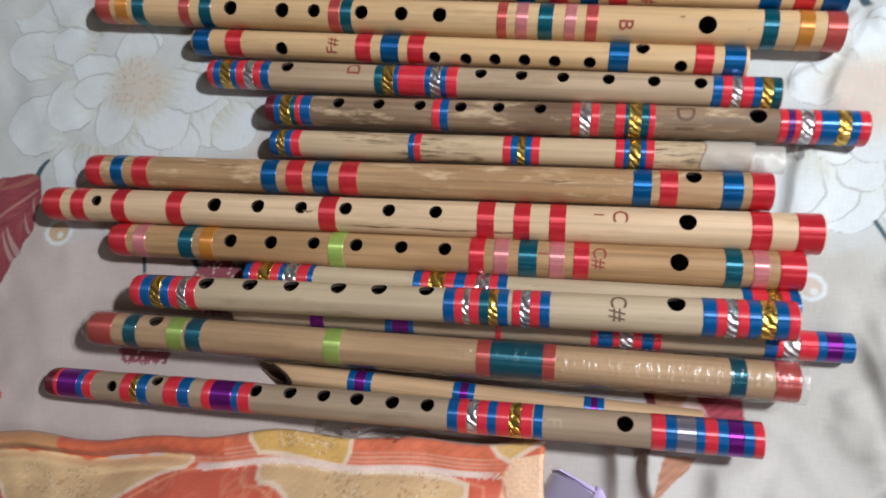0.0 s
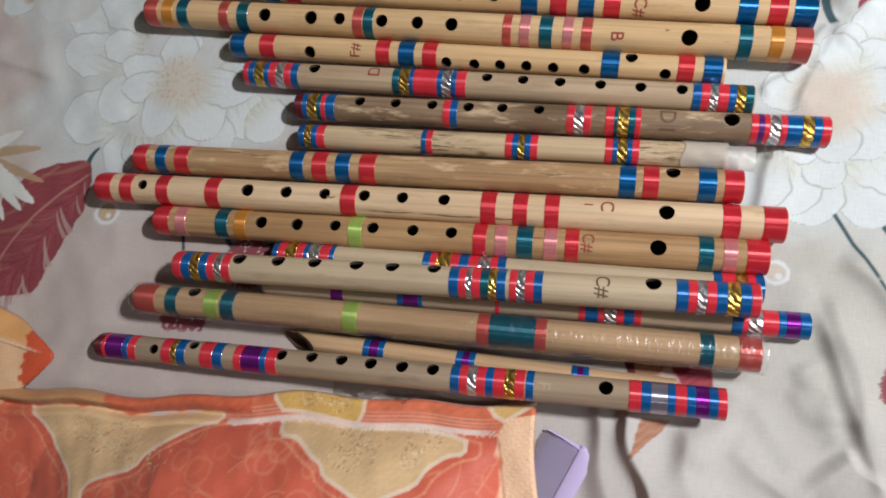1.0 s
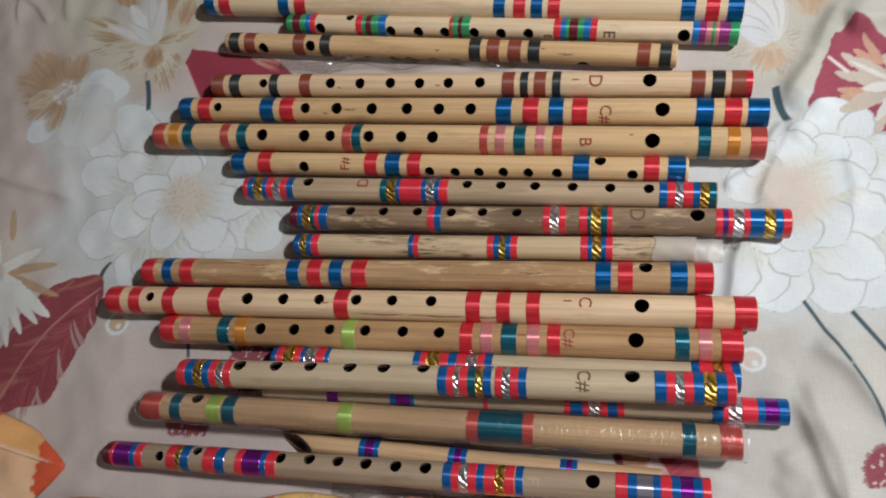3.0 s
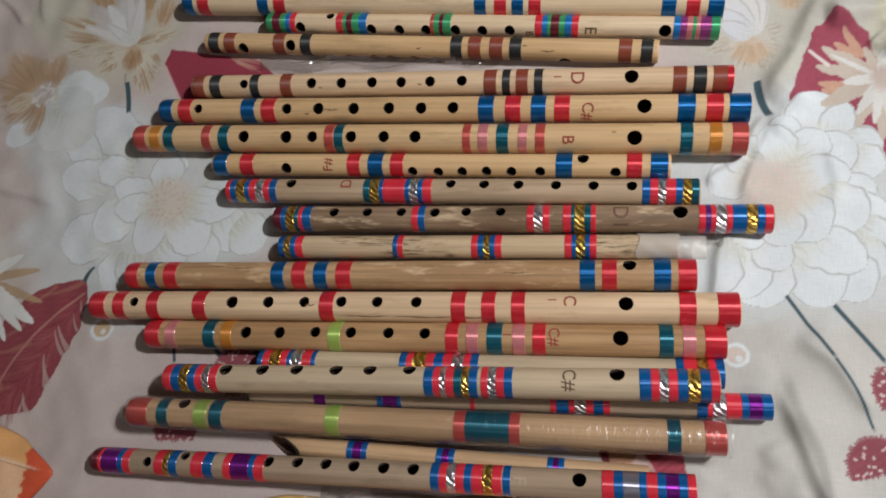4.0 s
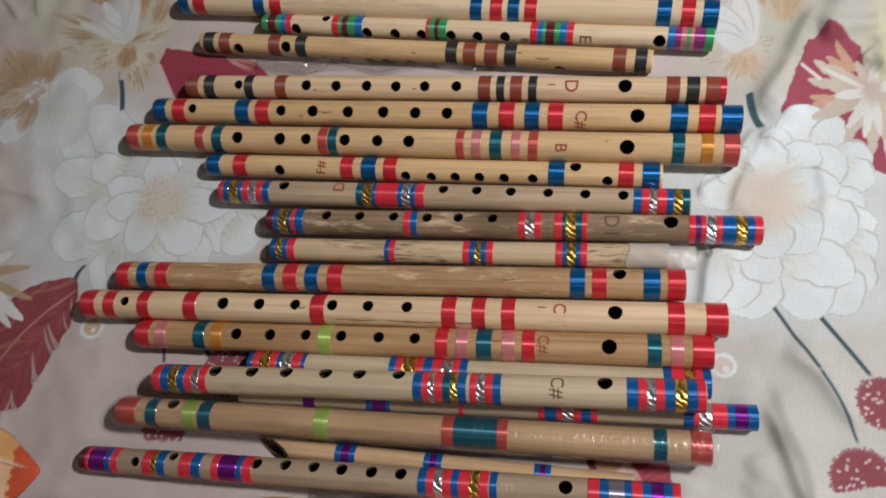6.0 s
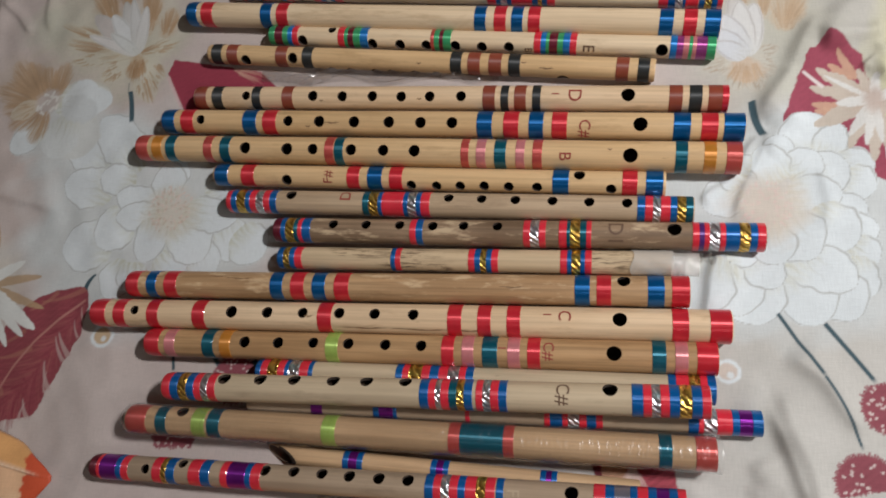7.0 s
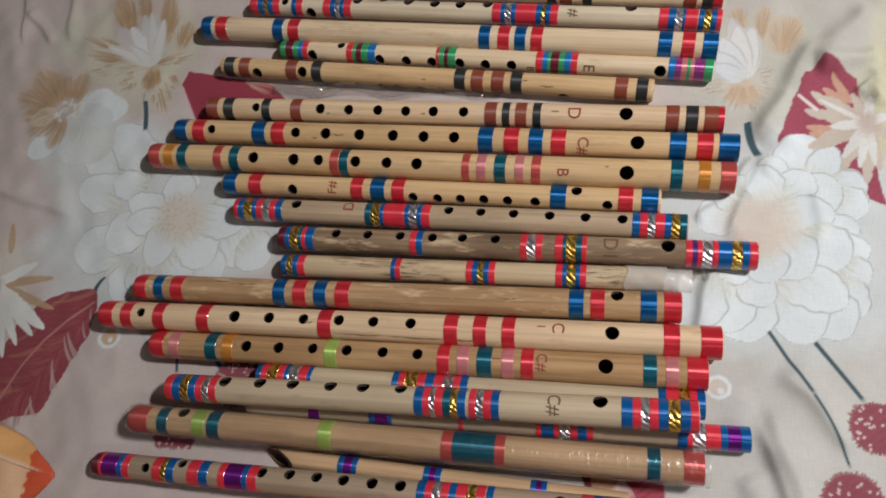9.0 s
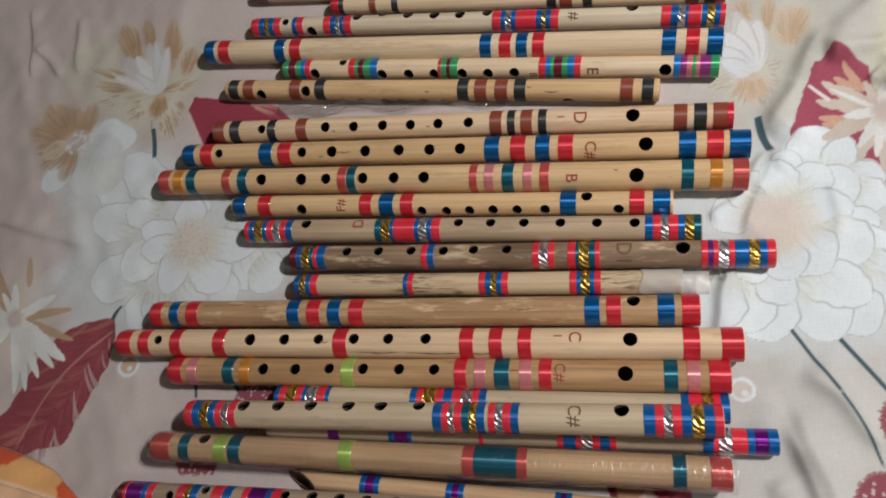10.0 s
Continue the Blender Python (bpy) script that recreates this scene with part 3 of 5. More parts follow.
    for k in range(230):
        f = c.dice.uniform(0.0, 0.98)
        sg = 1 if k % 2 else -1
        o = tip + (root - tip) * f - side * bow * 4 * f * (1 - f)
        reach = c.dice.uniform(0.02, 0.052) * min(1.0, 0.35 + 1.5 * f) * (1.1 if sg > 0 else 0.85)
        e = o + along * reach * 0.9 + side * sg * reach * 0.75
        tint = ((0.34, 0.10, 0.10), (0.36, 0.13, 0.11), (0.18, 0.025, 0.042), (0.31, 0.08, 0.09), (0.20, 0.03, 0.05))[k % 5]
        c.stroke(o + (e - o) * c.dice.uniform(0, 0.4), e, c.dice.uniform(0.0014, 0.0034), tint, 0.06 * sg, 0.6, c.dice.uniform(0.15, 0.38))
    for o, e, w in (((-0.389, 0.153), (-0.406, 0.178), 0.007), ((-0.395, 0.148), (-0.409, 0.174), 0.005), ((-0.383, 0.172), (-0.391, 0.191), 0.003), ((-0.406, 0.119), (-0.416, 0.149), 0.006), ((-0.411, 0.116), (-0.411, 0.138), 0.003), ((-0.426, 0.090), (-0.435, 0.110), 0.006), ((-0.436, 0.088), (-0.431, 0.106), 0.004), ((-0.379, 0.187), (-0.386, 0.205), 0.003)):
        c.stroke(o, e, w, (0.47, 0.34, 0.32), 0.08, 0.85, 0.7)
    for o, e, w in (((-0.383, 0.224), (-0.436, 0.208), 0.006), ((-0.416, 0.219), (-0.446, 0.198), 0.005), ((-0.433, 0.161), (-0.474, 0.148), 0.007), ((-0.460, 0.116), (-0.509, 0.096), 0.009), ((-0.445, 0.178), (-0.479, 0.161), 0.005), ((-0.472, 0.101), (-0.521, 0.081), 0.008)):
        c.stroke(o, e, w, (0.40, 0.19, 0.13), 0.06, 0.7, 0.4)
    c.stroke(tip, root, 0.0028, (0.44, 0.20, 0.17), -0.075, 0.2, 0.85)
    c.stroke((-0.385, 0.223), (-0.373, 0.238), 0.0055, TEAL_INK, 0.1, 0.6)
    # white star flower over the feather
    heart = (-0.514, 0.225)
    c.cloud(heart, 0.055, 0.05, CREAM, 0.35, 0.6)
    for t in ((-0.440, 0.235), (-0.430, 0.201), (-0.570, 0.304), (-0.575, 0.277), (-0.564, 0.215)):
        c.petal(heart, t, 0.012, OCHRE, None, None, 0.3, 0.1, 0.85)
    for t, wd in (((-0.464, 0.251), 0.014), ((-0.522, 0.264), 0.013), ((-0.539, 0.254), 0.010), ((-0.595, 0.234), 0.016), ((-0.557, 0.177), 0.017), ((-0.587, 0.195), 0.016), ((-0.496, 0.143), 0.016), ((-0.480, 0.146), 0.014), ((-0.466, 0.160), 0.014), ((-0.435, 0.179), 0.018), ((-0.448, 0.171), 0.014)):
        c.petal(heart, t, wd, (0.70, 0.71, 0.68), (0.58, 0.56, 0.52), None, 0.25, 0.12)
    c.cloud(heart, 0.011, 0.011, (0.50, 0.43, 0.39), 1.0)
    c.petal((-0.502, 0.260), (-0.509, 0.296), 0.010, OCHRE, None, None, 0.3, 0.1, 0.8)

    # small ring motifs
    for o in ((-0.353, 0.175), (0.233, 0.163)):
        k = 1.0 if o[0] < 0 else 0.78
        c.cloud(o, 0.0135 * k, 0.0125 * k, WHITE, 1.0, 0.15, 0.05)
        c.cloud(o, 0.0098 * k, 0.0088 * k, (0.50, 0.37, 0.24) if o[0] < 0 else (0.58, 0.50, 0.44), 1.0, 0.2, 0.05)
        c.cloud((o[0] + 0.002, o[1] - 0.003), 0.003, 0.003, WHITE, 0.9)

    # burgundy and brown print under the lower flutes
    c.patch([(0.130, 0.086), (0.137, 0.069), (0.194, 0.067), (0.191, 0.088)], (0.33, 0.06, 0.08), 0.3)
    c.patch([(0.134, 0.090), (0.138, 0.065), (0.157, 0.063), (0.154, 0.088)], (0.45, 0.25, 0.16), 0.15)
    c.stroke((0.130, 0.086), (0.139, 0.061), 0.006, (0.15, 0.03, 0.04), 0, 0.2)
    c.patch([(0.137, 0.031), (0.134, 0.014), (0.150, 0.031), (0.163, 0.045), (0.142, 0.046)], (0.40, 0.20, 0.13), 0.2)
    c.tuft((0.159, 0.089), (0.160, 0.067), 0.5, 16, (0.65, 0.50, 0.45), 0.003, 0.7)

    # ochre lily, north-east
    heart = (0.259, 0.437)
    c.cloud((0.271, 0.441), 0.06, 0.055, (0.51, 0.50, 0.43), 0.75, 0.6, 0.2)
    c.cloud((0.295, 0.478), 0.03, 0.03, (0.52, 0.50, 0.42), 0.6, 0.7, 0.2)
    for base, tip, w, n in (((0.292, 0.459), (0.296, 0.499), 0.026, 22), ((0.291, 0.461), (0.307, 0.497), 0.016, 12), ((0.273, 0.472), (0.279, 0.510), 0.014, 14), ((0.260, 0.487), (0.253, 0.510), 0.016, 14)):
        c.petal(base, tip, w, (0.55, 0.43, 0.31), None, None, -0.1, 0.25, 0.6, 0.006)
        c.feather(base, tip, w * 1.15, n * 2, (0.47, 0.34, 0.225), 0.15, 0.002, 0.6)
    for tip, w in (((0.247, 0.405), 0.024), ((0.268, 0.402), 0.024), ((0.237, 0.421), 0.022), ((0.286, 0.445), 0.014), ((0.281, 0.418), 0.022), ((0.222, 0.427), 0.016)):
        c.petal(heart, tip, w, (0.56, 0.53, 0.46), None, (0.46, 0.40, 0.33), 0.1, 0.1, 0.6)
        c.feather(heart, tip, w, 13, (0.38, 0.29, 0.215), 0.55, 0.0017, 0.6)
    c.petal(heart, (0.257, 0.412), 0.024, (0.57, 0.43, 0.315), None, None, -0.3, 0.25, 0.75, 0.007)
    c.feather(heart, (0.256, 0.408), 0.036, 40, (0.50, 0.35, 0.225), 0.3, 0.002, 0.5)
    for tip, w, tint in (((0.250, 0.500), 0.026, (0.58, 0.56, 0.535)), ((0.268, 0.489), 0.026, (0.66, 0.655, 0.64)), ((0.255, 0.492), 0.026, (0.64, 0.635, 0.62)), ((0.241, 0.480), 0.026, (0.66, 0.67, 0.68)), ((0.236, 0.465), 0.024, (0.64, 0.66, 0.69)), ((0.234, 0.452), 0.022, (0.63, 0.65, 0.68))):
        c.petal(heart, tip, w, tint, (0.60, 0.60, 0.57), (0.40, 0.37, 0.35), 0.3, 0.05)

    # peony beside the flutes, east
    c.cloud((0.292, 0.290), 0.12, 0.10, SOFTWHITE, 1.0, 0.3)
    c.cloud((0.243, 0.245), 0.06, 0.05, SOFTWHITE, 1.0, 0.3)
    c.patch([(0.322, 0.452), (0.313, 0.439), (0.308, 0.438), (0.299, 0.416), (0.286, 0.382), (0.284, 0.372), (0.316, 0.329), (0.349, 0.323), (0.364, 0.317), (0.360, 0.335), (0.359, 0.354), (0.357, 0.392), (0.348, 0.419), (0.349, 0.430)], (0.31, 0.066, 0.098), 0.05)
    for base, tip, width in (
        ((0.302, 0.334), (0.304, 0.381), 0.055), ((0.311, 0.339), (0.328, 0.370), 0.03), ((0.320, 0.334), (0.351, 0.334), 0.034), ((0.327, 0.324), (0.350, 0.312), 0.034),
        ((0.302, 0.324), (0.332, 0.334), 0.042), ((0.276, 0.329), (0.281, 0.360), 0.034), ((0.285, 0.324), (0.311, 0.344), 0.036), ((0.280, 0.319), (0.263, 0.350), 0.036),
        ((0.313, 0.290), (0.343, 0.300), 0.036), ((0.321, 0.276), (0.350, 0.281), 0.036), ((0.328, 0.266), (0.348, 0.253), 0.034), ((0.328, 0.257), (0.341, 0.225), 0.03),
        ((0.284, 0.309), (0.326, 0.309), 0.038), ((0.301, 0.295), (0.332, 0.266), 0.05), ((0.303, 0.252), (0.329, 0.207), 0.05), ((0.282, 0.251), (0.305, 0.203), 0.056),
        ((0.282, 0.261), (0.331, 0.234), 0.045), ((0.252, 0.241), (0.259, 0.201), 0.055), ((0.239, 0.250), (0.242, 0.207), 0.05), ((0.221, 0.259), (0.214, 0.206), 0.05),
        ((0.252, 0.260), (0.275, 0.232), 0.036), ((0.234, 0.259), (0.261, 0.260), 0.03), ((0.277, 0.289), (0.303, 0.256), 0.05), ((0.266, 0.280), (0.278, 0.251), 0.042),
        ((0.249, 0.314), (0.219, 0.299), 0.04), ((0.254, 0.324), (0.236, 0.335), 0.04),
    ):
        c.petal(base, tip, width, WHITE, (0.58, 0.57, 0.46), RIM, 0.12, 0.12)
    c.cloud((0.268, 0.297), 0.032, 0.03, (0.60, 0.52, 0.44), 0.85, 0.7)
    for k in range(90):
        a, r = c.dice.uniform(0, 6.28), 0.02 * c.dice.uniform(0, 1) ** 0.5
        o = np.array((0.267, 0.299)) + (r * np.cos(a), r * np.sin(a))
        c.stroke(o, o + (0.003 * np.cos(a), 0.003 * np.sin(a)), 0.0016, (0.66, 0.5, 0.46), 0, 0.3, 0.6)
    # lily on the burgundy leaf, east
    heart = (0.355, 0.390)
    for o, t, wd in (((0.343, 0.409), (0.329, 0.436), 0.009), ((0.339, 0.408), (0.322, 0.424), 0.010), ((0.332, 0.383), (0.307, 0.388), 0.010), ((0.328, 0.379), (0.309, 0.382), 0.009)):
        c.petal(o, t, wd, (0.55, 0.34, 0.24), None, None, 0.4, 0.25, 0.9)
    for t, wd in (((0.312, 0.420), 0.015), ((0.306, 0.403), 0.015), ((0.308, 0.369), 0.018), ((0.333, 0.348), 0.013), ((0.351, 0.336), 0.014), ((0.361, 0.347), 0.013), ((0.372, 0.376), 0.014), ((0.344, 0.418), 0.010)):
        c.petal(heart, t, wd, (0.52, 0.45, 0.38), (0.42, 0.30, 0.24), None, 0.35, 0.25)
    for t, wd in (((0.326, 0.388), 0.011), ((0.334, 0.359), 0.010), ((0.346, 0.350), 0.009), ((0.357, 0.413), 0.009), ((0.358, 0.352), 0.008), ((0.370, 0.397), 0.010), ((0.318, 0.414), 0.005)):
        c.petal(heart, t, wd, (0.64, 0.63, 0.60), (0.55, 0.49, 0.44), None, 0.3, 0.2)
    c.cloud(heart, 0.009, 0.013, (0.47, 0.38, 0.33), 0.9, 0.8)
    c.stroke((0.317, 0.403), (0.301, 0.418), 0.0035, (0.66, 0.58, 0.56), 0, 0.3)
    c.stroke((0.261, 0.394), (0.269, 0.360), 0.006, TEAL_INK, -0.06, 0.0)
    # dotted maroon seed heads and their stems
    for a, b, w, bend in (((0.272, 0.210), (0.303, 0.161), 0.0030, 0.0), ((0.302, 0.162), (0.325, 0.108), 0.0023, 0.03), ((0.306, 0.203), (0.338, 0.158), 0.0036, 0.0), ((-0.271, 0.172), (-0.266, 0.143), 0.0035, 0), ((-0.232, 0.168), (-0.215, 0.147), 0.005, 0), ((-0.190, 0.145), (-0.177, 0.156), 0.006, 0.1)):
        c.stroke(a, b, w, TEAL_INK, bend, 0.1, 1.0)
    seed_ink = (0.25, 0.068, 0.086)
    for o, r, low, tilt in (((0.345, 0.140), 0.0185, -1.0, 0.0), ((0.325, 0.085), 0.0205, -0.28, 0.2), ((-0.256, 0.083), 0.0205, -0.42, 0.05), ((-0.200, 0.138), 0.022, -1.0, 0.0)):
        rim = []
        for k in range(72):
            a = k / 72 * 6.283
            x, y = r * math.cos(a), r * 0.95 * math.sin(a)
            y = max(y, low * r)
            rim.append((o[0] + x * math.cos(tilt) - y * math.sin(tilt), o[1] + x * math.sin(tilt) + y * math.cos(tilt)))
        c.patch(rim, seed_ink, 0.08, 0.0006)
        for p in rim:
            v = np.array(p) - o
            v = v / np.hypot(*v)
            v = v + c.dice.uniform(-0.35, 0.35, 2)
            g = c.dice.uniform(0.0012, 0.0036)
            c.stroke(np.array(p) - v * 0.002, np.array(p) + v * g, 0.0022, seed_ink, 0, 0.5, 1.0)
        for k in range(26):
            a, q = c.dice.uniform(0, 6.28), r * 0.86 * c.dice.uniform(0, 1) ** 0.5
            if math.sin(a) * q < low * r:
                continue
            p = np.array(o) + (q * np.cos(a + tilt), q * np.sin(a + tilt))
            c.stroke(p, p + (0.0026 * np.cos(a), 0.0026 * np.sin(a)), 0.0018, (0.64, 0.54, 0.51), 0, 0.2, 0.85)
    # creases of the cloth
    folds = (
        # north-east
        ((0.321, 0.462), (0.267, 0.388), 0.011, 0.012, 0.5), ((0.360, 0.499), (0.320, 0.448), 0.010, 0.012, 0.3), ((0.320, 0.449), (0.364, 0.450), 0.006, 0.013, 0.0),
        ((0.351, 0.424), (0.363, 0.410), 0.004, 0.007, 0.2), ((0.363, 0.439), (0.362, 0.407), 0.005, 0.007, 0.3), ((0.300, 0.376), (0.274, 0.346), 0.007, 0.006, 0.3), ((0.295, 0.419), (0.273, 0.376), 0.005, 0.005, 0.0),
        # beside the flute ends
        ((0.273, 0.358), (0.249, 0.292), 0.006, 0.0065, 0.5), ((0.266, 0.358), (0.249, 0.330), 0.004, 0.006, 0.2), ((0.249, 0.327), (0.219, 0.307), 0.004, 0.006, 0.3),
        ((0.237, 0.260), (0.220, 0.206), 0.009, 0.011, 0.5), ((0.311, 0.329), (0.313, 0.285), 0.004, 0.003, 0.2), ((0.287, 0.381), (0.272, 0.355), 0.005, 0.004, 0.0),
        # south-east
        ((0.283, 0.177), (0.317, 0.121), 0.009, 0.010, 0.5), ((0.279, 0.145), (0.294, 0.051), 0.011, 0.010, 0.5), ((0.260, 0.097), (0.273, 0.057), 0.008, 0.008, 0.3), ((0.245, 0.162), (0.257, 0.115), 0.008, 0.004, 0.0),
        ((0.272, 0.129), (0.300, 0.017), 0.007, 0.012, 0.4), ((0.252, 0.078), (0.274, 0.040), 0.006, 0.006, 0.2), ((0.206, 0.073), (0.187, 0.017), 0.008, 0.006, 0.0),
        ((0.111, 0.051), (0.119, -0.042), 0.013, 0.019, 0.62), ((0.140, 0.050), (0.150, -0.037), 0.016, 0.027, 0.66), ((0.175, 0.040), (0.187, -0.031), 0.014, 0.018, 0.4), ((0.285, 0.038), (0.318, 0.004), 0.012, 0.016, -0.6), ((0.206, 0.028), (0.256, -0.005), 0.008, 0.008, 0.3),
        ((0.224, 0.062), (0.248, 0.021), 0.008, 0.004, 0.0),
        # west
        ((-0.580, 0.348), (-0.448, 0.310), 0.008, 0.006, 0.5), ((-0.470, 0.361), (-0.432, 0.294), 0.008, 0.003, 0.0), ((-0.588, 0.626), (-0.564, 0.535), 0.005, 0.005, 0.5),
        ((-0.562, 0.574), (-0.524, 0.528), 0.004, 0.006, 0.3), ((-0.510, 0.602), (-0.492, 0.530), 0.005, 0.005, 0.3), ((-0.605, 0.570), (-0.552, 0.480), 0.008, 0.005, 0.0),
        ((-0.367, 0.172), (-0.358, 0.104), 0.008, 0.002, 0.0), ((-0.343, 0.168), (-0.322, 0.107), 0.008, 0.002, 0.0),
    )
    for f in folds:
        c.fold(*f)
    rest = np.clip(np.maximum(np.abs(c.x + 0.03) - 0.27, np.abs(c.y - 0.345) - 0.29) / 0.05, 0, 1)
    c.z += rest * (0.0026 * c.swell(c.x, c.y, 0.22) + 0.0007 * c.swell(c.x, c.y, 0.06))
    return tagged(c.build("bedsheet", CLOTH), "pale pinkish cotton bedsheet printed with white flowers and burgundy leaves", "bedsheet")


paint_sheet()


# ---- flutes ----
def tube_mesh(length, radius, seed, slant=0.0):
    """A hollow bamboo pipe along x with slightly uneven walls and eased rims."""
    dice = random.Random(seed)
    ph = [dice.uniform(0, 6.28) for _ in range(3)]
    seg, rings = 48, max(12, int(length / 0.012))

    def at(s):
        ease = min(1.0, 0.885 + 0.115 * math.sqrt(max(s, 0.0) / 0.0065))
        return radius * ease * (1 + 0.006 * math.sin(s * 21 + ph[0]) + 0.004 * math.sin(s * 57 + ph[1]))

    steps = [(0.0, 0.98), (0.0005, 1.0), (0.0012, 1.0), (0.002, 1.0), (0.0035, 1.0), (0.005, 1.0), (0.0066, 1.0)] + [(0.0066 + (length - 0.0086) * k / rings, 1.0) for k in range(1, rings)] + [(length - 0.002, 1.0), (length - 0.0008, 0.99), (length, 0.955)]
    loops = [(s, at(s) * f) for s, f in steps] + [(length, radius * 0.80), (length * 0.5, radius * 0.79), (0.0, radius * 0.80)]
    bm = bmesh.new()
    made = []
    for s, r in loops:
        row = []
        for k in range(seg):
            a = 2 * math.pi * k / seg
            y, z = r * math.sin(a), r * math.cos(a)
            cut = slant * (0.75 * z / radius - 0.6 * y / radius) * max(0.0, 1 - s / 0.06) if slant else 0.0
            row.append(bm.verts.new((s + cut + (abs(slant) * 0.5 if s < 0.06 else 0) * max(0.0, 1 - s / 0.06), y, z)))
        made.append(row)
    for p, q in zip(made, made[1:] + made[:1]):
        for k in range(seg):
            bm.faces.new((p[k], p[(k + 1) % seg], q[(k + 1) % seg], q[k]))
    bmesh.ops.recalc_face_normals(bm, faces=bm.faces[:])
    return bm, at


def with_holes(bm, holes, radius, material, parent):
    """Bores round holes (place along the pipe in mm, turn in degrees, width in mm) through one wall of the pipe."""
    me = bpy.data.meshes.new("tube")
    bm.to_mesh(me)
    bm.free()
    if holes:
        cut = bmesh.new()
        for s, turn, wide in holes:
            m = Matrix.Translation((s / 1000, 0, 0)) @ Matrix.Rotation(radians(-turn), 4, "X") @ Matrix.Translation((0, 0, radius))
            bmesh.ops.create_cone(cut, cap_ends=True, segments=24, radius1=wide / 2000 * 0.92, radius2=wide / 2000, depth=radius * 1.2, matrix=m)
        cm = bpy.data.meshes.new("borer")
        cut.to_mesh(cm)
        cut.free()
        a, b = new("tube", me), new("borer", cm)
        mod = a.modifiers.new("holes", "BOOLEAN")
        mod.object, mod.operation, mod.solver = b, "DIFFERENCE", "EXACT"
        dg = bpy.context.evaluated_depsgraph_get()
        me = bpy.data.meshes.new_from_object(a.evaluated_get(dg))
        bpy.data.objects.remove(a)
        bpy.data.objects.remove(b)
    me.name = "tube"
    me.materials.clear()
    me.materials.append(material)
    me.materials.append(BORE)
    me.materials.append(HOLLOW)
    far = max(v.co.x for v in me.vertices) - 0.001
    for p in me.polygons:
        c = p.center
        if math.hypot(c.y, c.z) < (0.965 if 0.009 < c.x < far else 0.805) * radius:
            # burnt sides of the holes; deeper faces take the tone with shade in it
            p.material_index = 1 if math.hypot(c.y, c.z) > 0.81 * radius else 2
    me.shade_smooth()
    me.set_sharp_from_angle(angle=radians(35))
    ob = new("tube", me)
    ob.parent = parent
    return ob


def band_mesh(s0, s1, at, lift=0.00035):
    bm = bmesh.new()
    seg = 48
    rows = []
    n = max(9 if s0 < 0.006 else 2, int((s1 - s0) / 0.006))
    steps = [(s0, 0.0001)] + [(s0 + (s1 - s0) * k / n, lift) for k in range(n + 1)] + [(s1, 0.0001)]
    steps[1] = (s0 + 0.0003, lift)
    steps[-2] = (s1 - 0.0003, lift)
    for s, up in steps:
        r = at(s) + up
        rows.append([bm.verts.new((s, r * math.sin(2 * math.pi * k / seg), r * math.cos(2 * math.pi * k / seg))) for k in range(seg)])
    for p, q in zip(rows, rows[1:]):
        for k in range(seg):
            bm.faces.new((p[k], q[k], q[(k + 1) % seg], p[(k + 1) % seg]))
    bmesh.ops.recalc_face_normals(bm, faces=bm.faces[:])
    return bm


def letter_mesh(text, size, s0, turn, at, upward):
    """Writing wrapped round the pipe, across it. upward: read from the near side to the far side."""
    curve = bpy.data.curves.new("letters", "FONT")
    curve.body, curve.size, curve.align_x, curve.align_y = text, size, "CENTER", "CENTER"
    curve.offset = 0.00008
    ob = new("letters", curve)
    me = bpy.data.meshes.new_from_object(ob.evaluated_get(bpy.context.evaluated_depsgraph_get()))
    bpy.data.objects.remove(ob)
    bm = bmesh.new()
    bm.from_mesh(me)
    bpy.data.meshes.remove(me)
    for k in range(-16, 17):
        bmesh.ops.bisect_plane(bm, geom=bm.verts[:] + bm.edges[:] + bm.faces[:], plane_co=(k * 0.0012, 0, 0), plane_no=(1, 0, 0))
    sg = 1 if upward else -1
    for v in bm.verts:
        s = s0 - sg * v.co.y
        r = at(s) + 0.00025
        a = radians(turn) + sg * v.co.x / r
        v.co = (s, r * math.sin(a), r * math.cos(a))
    bmesh.ops.triangulate(bm, faces=bm.faces[:])
    return bm


def mark_mesh(s0, turn, long, at):
    """A thin splinter scar lying along the pipe."""
    bm = bmesh.new()
    rows = []
    for k in range(9):
        p = k / 8
        s, half = s0 + (p - 0.5) * long, 0.0007 * math.sin(math.pi * (0.05 + 0.9 * p)) * (1 + 0.4 * math.sin(k * 2.3))
        r = at(s) + 0.00012
        mid = radians(turn) + 0.03 * math.sin(k * 1.1)
        rows.append([bm.verts.new((s, r * math.sin(mid + d * half / r), r * math.cos(mid + d * half / r))) for d in (-1, 0, 1)])
    for p, q in zip(rows, rows[1:]):
        for k in range(2):
            bm.faces.new((p[k], q[k], q[k + 1], p[k + 1]))
    bmesh.ops.recalc_face_normals(bm, faces=bm.faces[:])
    return bm


